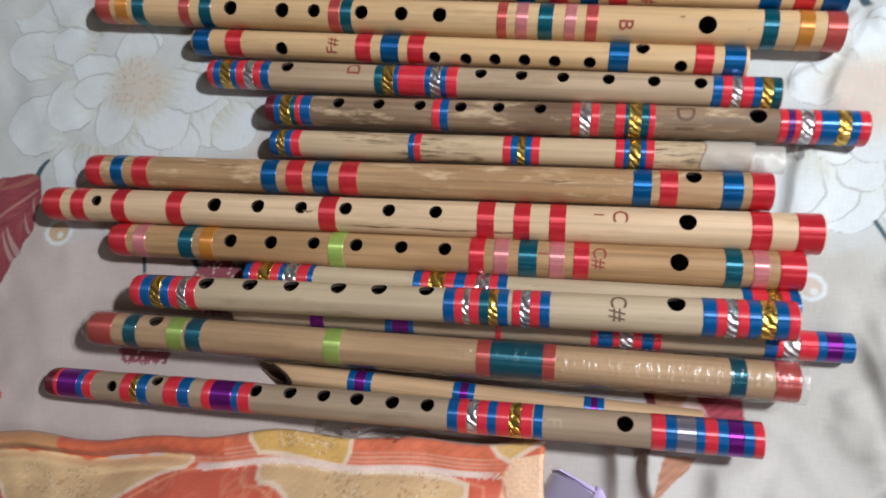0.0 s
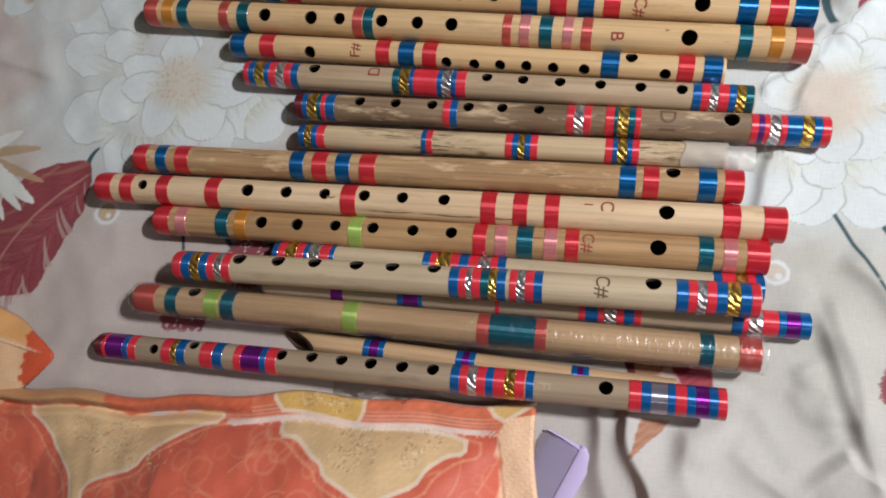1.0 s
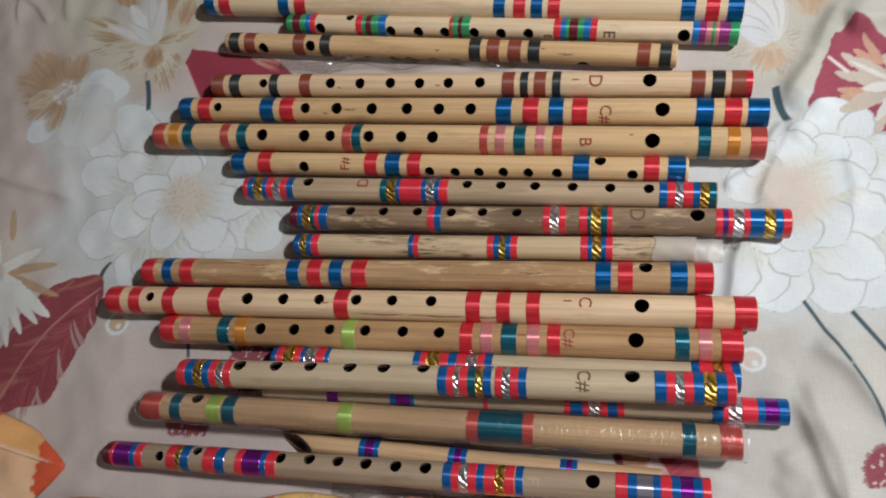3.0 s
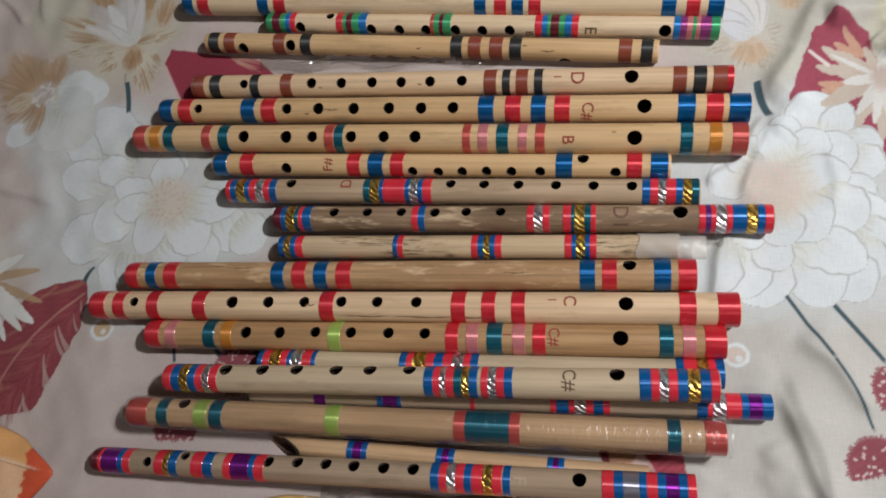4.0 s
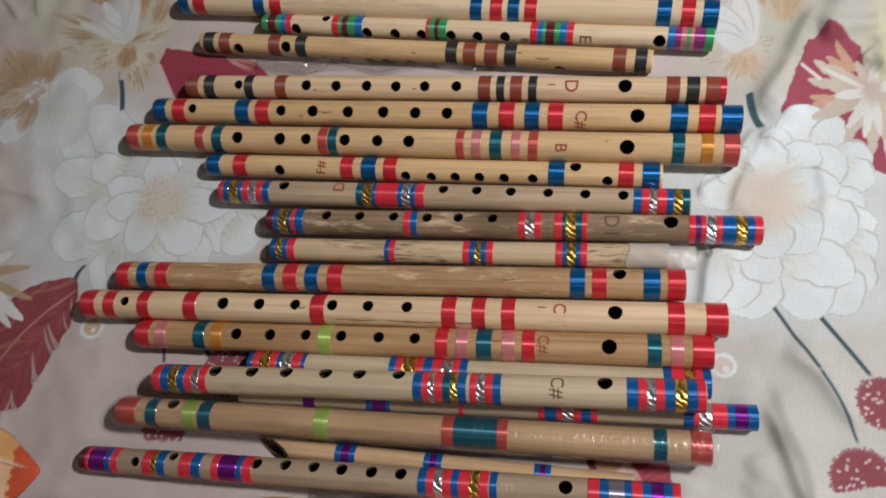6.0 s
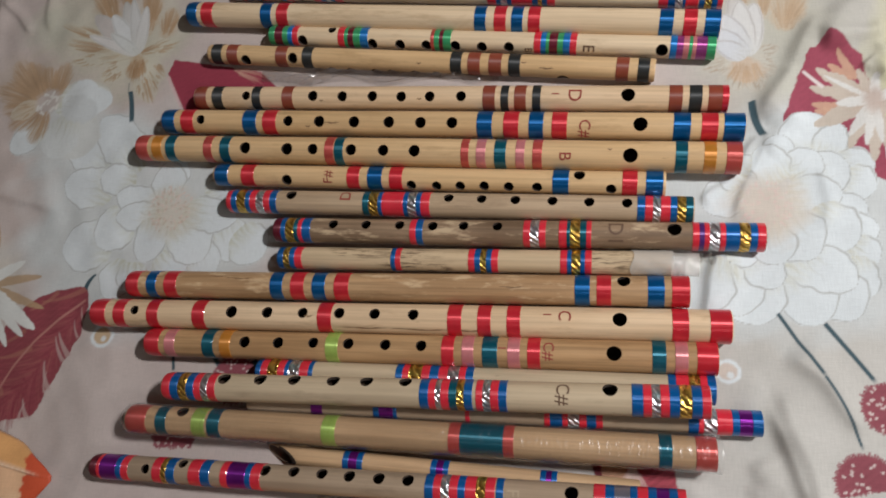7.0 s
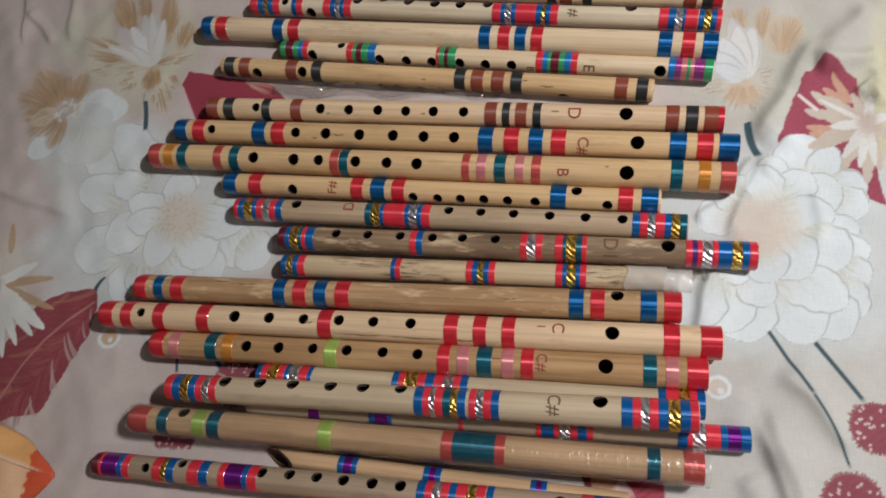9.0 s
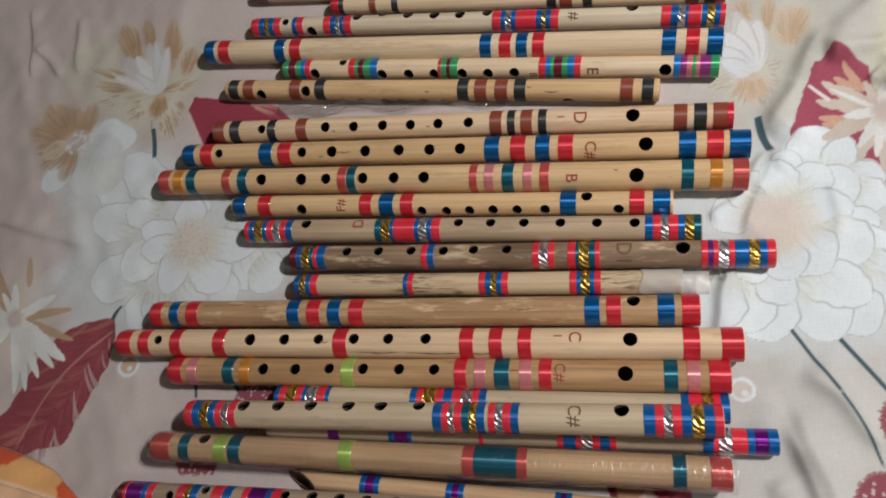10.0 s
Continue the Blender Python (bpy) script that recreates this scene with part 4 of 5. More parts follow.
def flute(label, a, b, radius, wood, bands, holes, letters=(), ink=INK_RED, size=0.0145, slant=0.0, sleeve=False, taped=False, scars=(), seed=1):
    """A bamboo flute from a to b. bands: colour, from, to (mm along it); holes: place, turn, width; letters: text, place, turn."""
    a, b = Vector(a), Vector(b)
    u = (b - a).normalized()
    v = Vector((0, 0, 1)).cross(u).normalized()
    n = u.cross(v)
    root = new("bamboo_flute")
    root.empty_display_size = 0.02
    root.matrix_world = Matrix(((u.x, v.x, n.x, a.x), (u.y, v.y, n.y, a.y), (u.z, v.z, n.z, a.z), (0, 0, 0, 1)))
    tagged(root, label, "flute", "flutes on the bed")
    length = (b - a).length
    bm, at = tube_mesh(length, radius, seed, slant)
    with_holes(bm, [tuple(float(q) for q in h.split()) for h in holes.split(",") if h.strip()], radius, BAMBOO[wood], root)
    for item in bands.split(","):
        if item.strip():
            colour, s0, s1 = item.split()
            s0, s1 = float(s0) / 1000, float(s1) / 1000
            shiny = colour in ("gold", "silver", "steel")
            part("foil_band" if shiny else "thread_band", band_mesh(s0, min(s1, length - 0.0002), at, 0.0004 if shiny else 0.00035), THREAD[colour], root, colour.replace("steel", "lavender grey") + (" foil band" if shiny else " wound band"), 0)
            root.children[-1].data.shade_smooth()
    for text, s, turn, up, *own in letters:
        part("letter", letter_mesh(text, own[0] if own else size if text != "1" else 0.0095, s / 1000, turn, at, up), ink, root, "handwritten " + text, 0)
    for s, turn, long in scars:
        part("scar", mark_mesh(s / 1000, turn, long / 1000, at), SCAR, root, "", 0)
    if taped:
        for s0, s1, wide, drop in ((length - 0.031, length + 0.0015, 1.07, 0.0006), (length + 0.0005, length + 0.022, 0.95, -0.0022)):
            piece = bmesh.new()
            rows = []
            for i in range(9):
                p = i / 8
                row = []
                for k in range(15):
                    turn = radians(-88 + 176 * k / 14)
                    x = s0 + (s1 - s0) * p + 0.0018 * math.sin(k * 0.6 + s0 * 400) * (1 - p)
                    flat = 1 - (0.35 * p * math.cos(turn) if wide < 1 else 0.0)
                    row.append(piece.verts.new((x, radius * wide * math.sin(turn), radius * wide * flat * math.cos(turn) + drop + 0.0004 * math.sin(i * 1.3 + k))))
                rows.append(row)
            for p, q in zip(rows, rows[1:]):
                for k in range(14):
                    piece.faces.new((p[k], q[k], q[k + 1], p[k + 1]))
            part("tape", piece, FROST, root, "loose milky white tape", 70)
    if sleeve:
        part("plastic_sleeve", band_mesh(-0.007, length + 0.004, lambda s: at(min(max(s, 0.004), length)) + 0.0010 + 0.0003 * math.sin(s * 160) - 0.8 * max(0.0, -s), 0.0008), FILM, root, "clear crinkled plastic sleeve", 0)
        root.children[-1].data.shade_smooth()
    return root


flute(
    "pale bamboo flute with a maroon-wound end", (-0.2473, 0.5920, 0.0091), (0.2322, 0.5318, 0.0091), 0.0091, "pale",
    "maroon 0.0 16.9, red 467.9 483.3",
    "",
    [], seed=1,
)
flute(
    "pale bamboo flute with black and brown wound bands", (-0.1494, 0.5620, 0.0090), (0.2425, 0.5148, 0.0090), 0.0090, "pale",
    "red 0.0 9.4, black 9.4 15.4, brown 45.1 52.9, black 70.8 77.8, black 233.2 242.5, brown 245.7 257.6, black 267.7 276.7, brown 360.4 372.0, black 376.8 386.2, red 386.2 394.7",
    "",
    [], seed=2,
)
flute(
    "pale bamboo flute with red, blue, gold and silver bands", (-0.2440, 0.5483, 0.0097), (0.2404, 0.4909, 0.0097), 0.0097, "cream",
    "scarlet 0.0 10.1, blue 10.1 17.3, gold 17.3 22.3, blue 22.3 28.7, scarlet 28.7 37.2, blue 51.8 57.4, scarlet 57.4 65.0, scarlet 89.5 97.5, blue 97.5 103.5, silver 103.5 108.8, blue 108.8 113.4, scarlet 113.4 122.0, scarlet 274.7 283.2, blue 283.2 287.7, silver 287.7 293.9, blue 293.9 298.4, scarlet 298.4 318.2, blue 318.2 323.7, gold 323.7 327.5, blue 327.5 332.4, scarlet 332.4 339.9, scarlet 433.1 441.3, blue 441.3 447.6, silver 447.6 453.9, blue 453.9 456.3, scarlet 456.3 467.2, blue 467.7 472.4, gold 472.4 478.5, blue 478.5 483.1, scarlet 483.1 487.7",
    "44 1 8.0, 75 -69 11.7, 128 34 11.4, 156 57 11.2, 185 35 11.1, 214 25 10.9, 241 23 10.8, 269 32 10.7, 407 38 11.5",
    [("#", 354, -13, False)], seed=3, ink=INK_DARK, size=0.0137,
)
flute(
    "plain pale bamboo flute with blue and red bands, lying face down", (-0.2970, 0.5226, 0.0125), (0.2363, 0.4625, 0.0125), 0.0125, "pale",
    "azure 0.7 14.1, red 19.3 33.1, azure 89.9 102.3, red 108.4 121.3, azure 317.5 328.8, red 336.6 348.1, azure 353.1 363.9, red 368.8 380.0, azure 485.5 497.4, red 505.9 517.0, azure 523.5 536.3",
    "",
    [], seed=4,
)
flute(
    "slim cream bamboo flute with green, maroon and blue tape bands", (-0.1987, 0.4905, 0.0097), (0.2322, 0.4411, 0.0097), 0.0097, "pale",
    "green 0.0 7.2, maroon 7.2 16.2, green 16.2 22.0, sky 22.0 27.2, scarlet 27.2 33.6, scarlet 78.0 84.8, green 84.8 88.5, maroon 88.5 94.5, green 94.5 101.8, sky 101.8 110.2, salmon 175.2 178.6, green 178.6 183.7, maroon 183.7 187.6, green 187.6 195.5, scarlet 275.2 281.5, sky 281.5 286.2, green 286.2 289.3, maroon 289.3 297.0, green 297.0 302.2, sky 302.2 308.3, scarlet 308.3 314.4, sky 395.7 401.3, orchid 401.3 406.6, pink 406.6 411.4, green 411.4 414.2, pink 414.2 417.6, orchid 417.6 426.2, green 426.2 433.8",
    "39 -56 11.1, 71 21 8.5, 115 -63 10.7, 144 -63 10.5, 171 -62 10.4, 200 -60 10.3, 226 -61 10.2, 252 -57 10.1, 389 -48 11.0",
    [("E", 325, -49, False), ("B", 270, -70, False, 0.010)], seed=5, ink=INK_DARK, size=0.0148,
)
flute(
    "bamboo flute with black and brown bands, turned on its side", (-0.2669, 0.4743, 0.0101), (0.1815, 0.4236, 0.0101), 0.0101, "honey",
    "black 5.5 17.6, brown 23.7 36.4, brown 80.2 93.0, black 110.0 121.3, black 264.8 275.8, brown 281.8 293.8, brown 301.9 314.2, black 320.6 331.7, brown 417.7 428.8, black 436.5 446.5",
    "46 -59 11.4, 100 -35 11.0, 140 -117 10.8, 161 -117 10.6, 187 -117 10.5, 204 -117 10.4, 228 -117 10.3, 250 -117 10.2, 371 -107 10.9",
    [], seed=6, scars=[(356, -38, 14), (234, -37, 5), (335, -13, 5)],
)
flute(
    "bamboo flute with brown and black thread bands, marked D", (-0.2732, 0.4232, 0.0115), (0.2401, 0.3920, 0.0115), 0.0115, "wheat",
    "brown 1.3 15.2, black 21.8 33.6, black 67.0 76.5, brown 100.2 111.9, brown 303.1 314.6, black 319.8 327.1, brown 332.3 343.0, black 348.6 356.2, brown 466.1 477.1, black 482.5 492.9, brown 497.8 508.9, red 508.9 514.2",
    "61 -12 9.2, 134 -13 10.5, 165 -15 10.3, 196 -14 10.2, 225 -16 10.0, 253 -15 9.9, 283 -14 9.8, 432 -6 12.1",
    [("D", 386, -8, False), ("1", 369, -4, False)], seed=7, size=0.0165, scars=[(243, -27, 5), (143, -36, 4)],
)
flute(
    "honey bamboo flute with blue and red thread bands, marked C sharp", (-0.3071, 0.3984, 0.0121), (0.2517, 0.3647, 0.0121), 0.0121, "honey",
    "azure 1.4 16.8, red 24.2 38.7, azure 94.8 109.9, red 116.8 131.6, azure 332.9 347.0, red 357.3 371.1, azure 380.2 393.2, red 400.6 413.9, azure 502.9 516.8, red 525.3 538.5, azure 542.9 559.4",
    "48 -11 9.4, 145 -14 10.5, 178 -14 11.4, 214 -15 11.2, 249 -14 11.0, 280 -15 10.8, 310 -14 10.7, 476 -12 12.4",
    [("C#", 429, -36, False)], seed=8, size=0.0137, scars=[(191, -20, 16), (166, -38, 6), (341, -26, 8)],
)
flute(
    "honey bamboo flute with salmon, pink and teal bands, marked B", (-0.3307, 0.3695, 0.0132), (0.2478, 0.3373, 0.0132), 0.0132, "honey",
    "salmon 0.7 15.6, orange 20.3 31.7, teal 36.3 47.5, salmon 80.0 89.6, teal 98.5 109.3, salmon 210.8 220.0, teal 220.6 229.8, salmon 343.5 350.8, pink 357.5 366.2, teal 373.9 384.5, pink 393.1 401.1, salmon 408.0 416.4, teal 527.2 537.0, orange 549.7 559.3, salmon 567.0 579.4",
    "127 -12 11.8, 172 -14 12.0, 199 -13 10.7, 238 -13 11.0, 270 -13 10.8, 300 -13 11.2, 491 -17 12.7",
    [("B", 436, -24, False)], seed=9, size=0.0143, scars=[(474, 4, 4)],
)
flute(
    "slim yellowish bamboo flute with blue and red bands, marked F sharp", (-0.2397, 0.3381, 0.0106), (0.1881, 0.3169, 0.0106), 0.0106, "honey",
    "azure 1.9 17.0, red 31.4 45.6, red 142.5 155.0, azure 162.9 177.3, red 184.5 197.1, azure 334.1 348.1, red 392.9 405.3, azure 412.1 426.1",
    "81 -39 10.8, 206 -51 9.5, 230 -53 9.4, 252 -50 9.3, 274 -47 9.2, 296 -48 9.2, 321 -47 9.1, 357 23 10.1, 384 -48 9.1",
    [("F#", 124, -17, True)], seed=10, size=0.0126,
)
flute(
    "dull bamboo flute with red, blue and gold foil bands", (-0.2204, 0.3100, 0.0112), (0.2098, 0.2937, 0.0112), 0.0112, "dull",
    "scarlet 0.0 5.6, blue 5.6 11.7, gold 11.7 20.9, blue 20.9 25.8, scarlet 25.8 32.4, silver 32.4 40.2, scarlet 40.2 46.8, blue 46.8 54.0, teal 141.3 147.4, gold 147.4 156.2, blue 156.2 160.0, scarlet 160.0 180.6, blue 180.6 184.9, silver 184.9 192.9, blue 192.9 197.2, scarlet 197.2 205.6, blue 385.3 391.6, scarlet 391.6 397.8, silver 397.8 404.1, scarlet 404.1 411.6, blue 411.6 416.9, gold 416.9 423.9, teal 423.9 429.6",
    "69 25 10.6, 223 22 9.2, 253 19 9.1, 283 17 9.1, 315 15 9.0, 346 13 9.0, 377 11 8.9",
    [("D", 125, 22, True)], seed=11, size=0.0149,
)
flute(
    "weathered grey-brown bamboo flute with red and gold bands, marked D1", (-0.1664, 0.2800, 0.0116), (0.2630, 0.2697, 0.0116), 0.0116, "weathered",
    "maroon 0.0 8.2, blue 8.2 12.9, gold 12.9 21.5, teal 21.5 25.6, scarlet 25.6 29.6, blue 29.6 38.2, scarlet 134.7 140.5, blue 140.5 146.8, scarlet 236.5 242.3, silver 242.3 250.0, scarlet 250.0 255.7, scarlet 266.7 273.3, teal 273.3 276.1, gold 276.1 284.5, teal 284.5 289.6, scarlet 289.6 293.8, scarlet 374.1 379.2, plum 379.2 383.1, scarlet 383.1 386.9, silver 386.9 394.9, scarlet 394.9 399.2, blue 399.2 409.6, gold 409.6 417.5, blue 417.5 422.9, scarlet 422.9 429.0",
    "61 19 9.6, 93 19 9.5, 125 19 9.3, 156 16 9.2, 184 19 9.1, 214 19 9.0, 360 17 11.8",
    [("D1", 313, -6, False)], seed=12, ink=INK_DARK, size=0.0175,
)
flute(
    "split bamboo flute with red, blue and gold bands and taped end", (-0.1602, 0.2530, 0.0103), (0.1910, 0.2480, 0.0103), 0.0103, "split",
    "blue 0.0 6.4, gold 6.4 12.7, blue 12.7 17.9, scarlet 17.9 25.3, blue 111.8 116.0, scarlet 116.0 121.3, scarlet 182.6 188.1, blue 188.1 193.1, gold 193.1 198.5, blue 198.5 203.0, scarlet 203.0 208.9, scarlet 261.8 267.4, blue 267.4 271.1, gold 271.1 278.6, blue 278.6 282.3, scarlet 282.3 287.8",
    "",
    [], seed=13, taped=True,
)
flute(
    "tan bamboo flute with red and blue bands, lying face down", (-0.3167, 0.2259, 0.0127), (0.2044, 0.2244, 0.0127), 0.0127, "chipped",
    "red 0.6 15.3, azure 24.2 34.9, red 43.6 57.3, azure 155.2 167.8, red 175.7 189.1, azure 196.9 209.6, red 218.3 232.4, azure 430.7 443.0, red 448.4 460.1, azure 488.6 501.6, red 507.1 520.7",
    "470 32 11.1",
    [], seed=14, scars=[(124, 21, 30), (100, 30, 18), (379, -2, 22)],
)
flute(
    "long bamboo flute with plain red thread bands, marked C", (-0.3510, 0.1966, 0.0134), (0.2349, 0.1968, 0.0134), 0.0134, "wheat",
    "red 0.7 18.8, red 27.8 40.5, red 65.0 77.4, red 113.8 127.0, red 240.0 253.5, red 359.1 371.4, red 385.0 396.5, red 409.8 421.1, red 541.0 553.5, red 569.2 585.1",
    "52 6 9.1, 155 8 11.7, 191 9 10.8, 226 10 10.0, 261 12 10.3, 294 12 10.1, 329 12 10.0, 501 11 11.9",
    [("C", 457, 20, False), ("1", 443, 22, False)], seed=15, size=0.0143, scars=[(232, -3, 9), (285, -45, 40), (336, -46, 55), (376, -46, 30)],
)
flute(
    "orange-brown bamboo flute with pink, teal and lime bands", (-0.2855, 0.1694, 0.0129), (0.2238, 0.1715, 0.0129), 0.0129, "tan",
    "red 0.0 16.6, pink 22.7 33.5, teal 62.1 73.8, orange 80.3 91.2, lime 184.5 196.2, red 289.6 300.4, pink 307.2 317.3, teal 324.4 337.2, pink 345.7 355.9, red 362.0 372.5, teal 460.1 470.6, pink 477.3 486.9, red 493.4 508.9",
    "106 7 10.9, 139 8 10.7, 173 12 9.9, 206 12 10.2, 240 12 10.0, 272 12 9.9, 431 4 12.4",
    [("C#", 379, 6, False), ("1", 341, 11, False)], seed=16, size=0.0125,
)
flute(
    "cream bamboo flute with red and gold bands, half under another flute", (-0.1683, 0.1462, 0.0111), (0.2217, 0.1472, 0.0111), 0.0111, "ash",
    "blue 0.0 5.6, scarlet 5.6 12.3, gold 12.3 22.3, scarlet 22.3 28.9, blue 28.9 32.8, silver 32.8 43.2, scarlet 43.2 51.8, blue 51.8 56.2, blue 132.4 138.4, scarlet 138.4 144.0, gold 144.0 155.4, scarlet 155.4 162.4, blue 162.4 170.2, scarlet 170.2 178.0, silver 178.0 187.7, scarlet 187.7 193.5, blue 193.5 200.2, blue 354.7 360.5, scarlet 360.5 370.0, gold 370.0 378.2, scarlet 378.2 383.5, blue 383.5 390.0",
    "",
    [], seed=17,
)
flute(
    "cream bamboo flute with red, blue and foil bands, marked C sharp", (-0.2513, 0.1289, 0.0263), (0.2151, 0.1373, 0.0327), 0.0122, "ash",
    "scarlet 1.2 10.0, blue 10.0 18.2, gold 18.2 26.8, blue 26.8 34.3, scarlet 34.3 41.2, silver 41.2 48.0, scarlet 48.0 55.9, blue 243.0 250.6, scarlet 250.6 256.3, silver 256.3 261.0, scarlet 261.0 267.6, teal 267.6 274.1, gold 274.1 280.2, blue 280.2 287.1, scarlet 289.9 295.3, silver 295.3 301.7, scarlet 301.7 308.1, blue 308.1 314.8, blue 409.9 418.1, scarlet 418.1 424.2, silver 424.2 430.6, scarlet 430.6 437.0, blue 437.0 444.1, gold 444.1 452.8, blue 452.8 459.9, scarlet 459.9 466.1",
    "63 40 12.2, 98 42 12.0, 130 45 11.8, 166 46 12.0, 196 48 11.8, 230 51 11.2, 394 38 11.9",
    [("C#", 358, 14, False)], seed=18, size=0.0143, ink=INK_DARK,
)
flute(
    "slim bamboo flute with violet and blue end bands, under other flutes", (-0.1751, 0.1190, 0.0096), (0.2543, 0.1239, 0.0096), 0.0096, "grey",
    "violet 62.9 73.6, blue 120.4 125.5, violet 125.5 138.1, blue 138.1 141.6, scarlet 200.8 204.6, scarlet 265.8 270.3, blue 270.3 280.2, scarlet 280.2 284.6, silver 284.6 293.5, scarlet 293.5 299.2, blue 299.2 306.7, scarlet 306.7 311.9, blue 376.0 383.4, scarlet 383.4 387.0, silver 387.0 396.7, scarlet 396.7 407.5, blue 407.5 412.7, violet 412.7 421.8, blue 421.8 429.6",
    "",
    [], seed=19,
)
flute(
    "bamboo flute with lime and teal bands in clear plastic sleeve", (-0.2881, 0.0982, 0.0205), (0.2197, 0.0996, 0.0185), 0.0125, "dusky",
    "salmon 1.4 22.6, teal 32.6 43.6, lime 69.4 82.4, teal 84.7 97.0, lime 193.2 205.5, salmon 303.2 312.5, teal 312.5 347.8, salmon 347.8 356.3, teal 466.2 475.8, salmon 492.6 507.9",
    "58 45 11.3",
    [], seed=20, sleeve=True,
)
flute(
    "thin bamboo flute with an obliquely cut open end", (-0.1502, 0.0758, 0.0083), (0.1648, 0.0682, 0.0083), 0.0083, "dusky",
    "blue 70.8 76.0, violet 76.0 83.7, blue 83.7 88.8, blue 148.3 153.2, violet 153.2 158.9, blue 158.9 163.7, blue 238.4 242.9, violet 242.9 247.3, blue 247.3 251.7",
    "",
    [], seed=21, slant=0.018,
)
flute(
    "bamboo flute with violet, red, blue and gold bands, marked F", (-0.3250, 0.0528, 0.0114), (0.1966, 0.0627, 0.0310), 0.0111, "grey",
    "maroon 0.0 8.6, scarlet 8.6 12.0, violet 12.0 29.6, blue 29.6 35.2, scarlet 35.2 43.0, scarlet 68.8 77.8, gold 77.8 83.3, blue 83.3 92.2, scarlet 106.4 118.3, blue 118.3 127.9, scarlet 138.5 145.4, violet 145.4 162.8, blue 162.8 168.0, scarlet 168.0 177.5, blue 324.5 331.5, scarlet 331.5 337.7, silver 337.7 344.7, scarlet 344.7 351.6, blue 351.6 357.6, scarlet 357.6 366.2, gold 366.2 373.8, scarlet 373.8 381.4, blue 382.3 388.1, scarlet 456.1 464.6, blue 464.6 471.1, steel 471.1 482.6, blue 482.6 487.8, scarlet 487.8 495.3, blue 495.3 501.3, violet 501.3 510.1, blue 510.1 516.0, scarlet 516.0 522.1",
    "62 6 8.6, 99 43 8.9, 181 37 10.4, 208 40 10.3, 234 39 10.2, 259 36 10.4, 285 34 10.3, 310 34 10.2, 440 24 10.9",
    [("F", 395, 8, False)], seed=22, ink=INK_FAINT, size=0.0143,
)


# ---- loose things ----
def clear_wrap(name, label, corner, ex, ey, height, seed):
    """A crumpled piece of clear film lying on the cloth."""
    dice = np.random.RandomState(seed)
    bm = bmesh.new()
    nx, ny = 40, 14
    ph = dice.uniform(0, 6.28, 8)
    rows = []
    for j in range(ny + 1):
        row = []
        for i in range(nx + 1):
            p, q = i / nx, j / ny
            z = height * (0.35 + 0.5 * math.sin(p * 9 + q * 3 + ph[0]) * math.sin(q * 5 + ph[1]) + 0.3 * math.sin(p * 23 + q * 7 + ph[2]) + 0.25 * math.sin(p * 31 - q * 13 + ph[3]))
            z = abs(z) * min(1.0, 6 * p, 6 * (1 - p), 5 * (1 - q) + 0.2) + 0.0012
            w = 0.003 * math.sin(p * 17 + ph[4])
            row.append(bm.verts.new((corner[0] + ex[0] * p + ey[0] * q, corner[1] + ex[1] * p + ey[1] * q + w, z)))
        rows.append(row)
    for r0, r1 in zip(rows, rows[1:]):
        for i in range(nx):
            bm.faces.new((r0[i], r0[i + 1], r1[i + 1], r1[i]))
    ob = mesh_object(name, bm, BAG, None, 28)
    return tagged(ob, label, "plastic wrap")


clear_wrap("plastic_wrapper", "crumpled clear plastic wrapper beside the pillow", (-0.106, 0.0335), (0.090, 0.0045), (0.0, 0.014), 0.014, 3)

clear_wrap("plastic_strip", "thin clear plastic strip between two flutes", (-0.210, 0.440), (0.25, -0.012), (0.0, 0.014), 0.010, 8)


clear_wrap("plastic_scrap", "small crumpled clear plastic scrap beside the flute ends", (0.210, 0.251), (0.032, 0.002), (-0.004, 0.030), 0.008, 5)


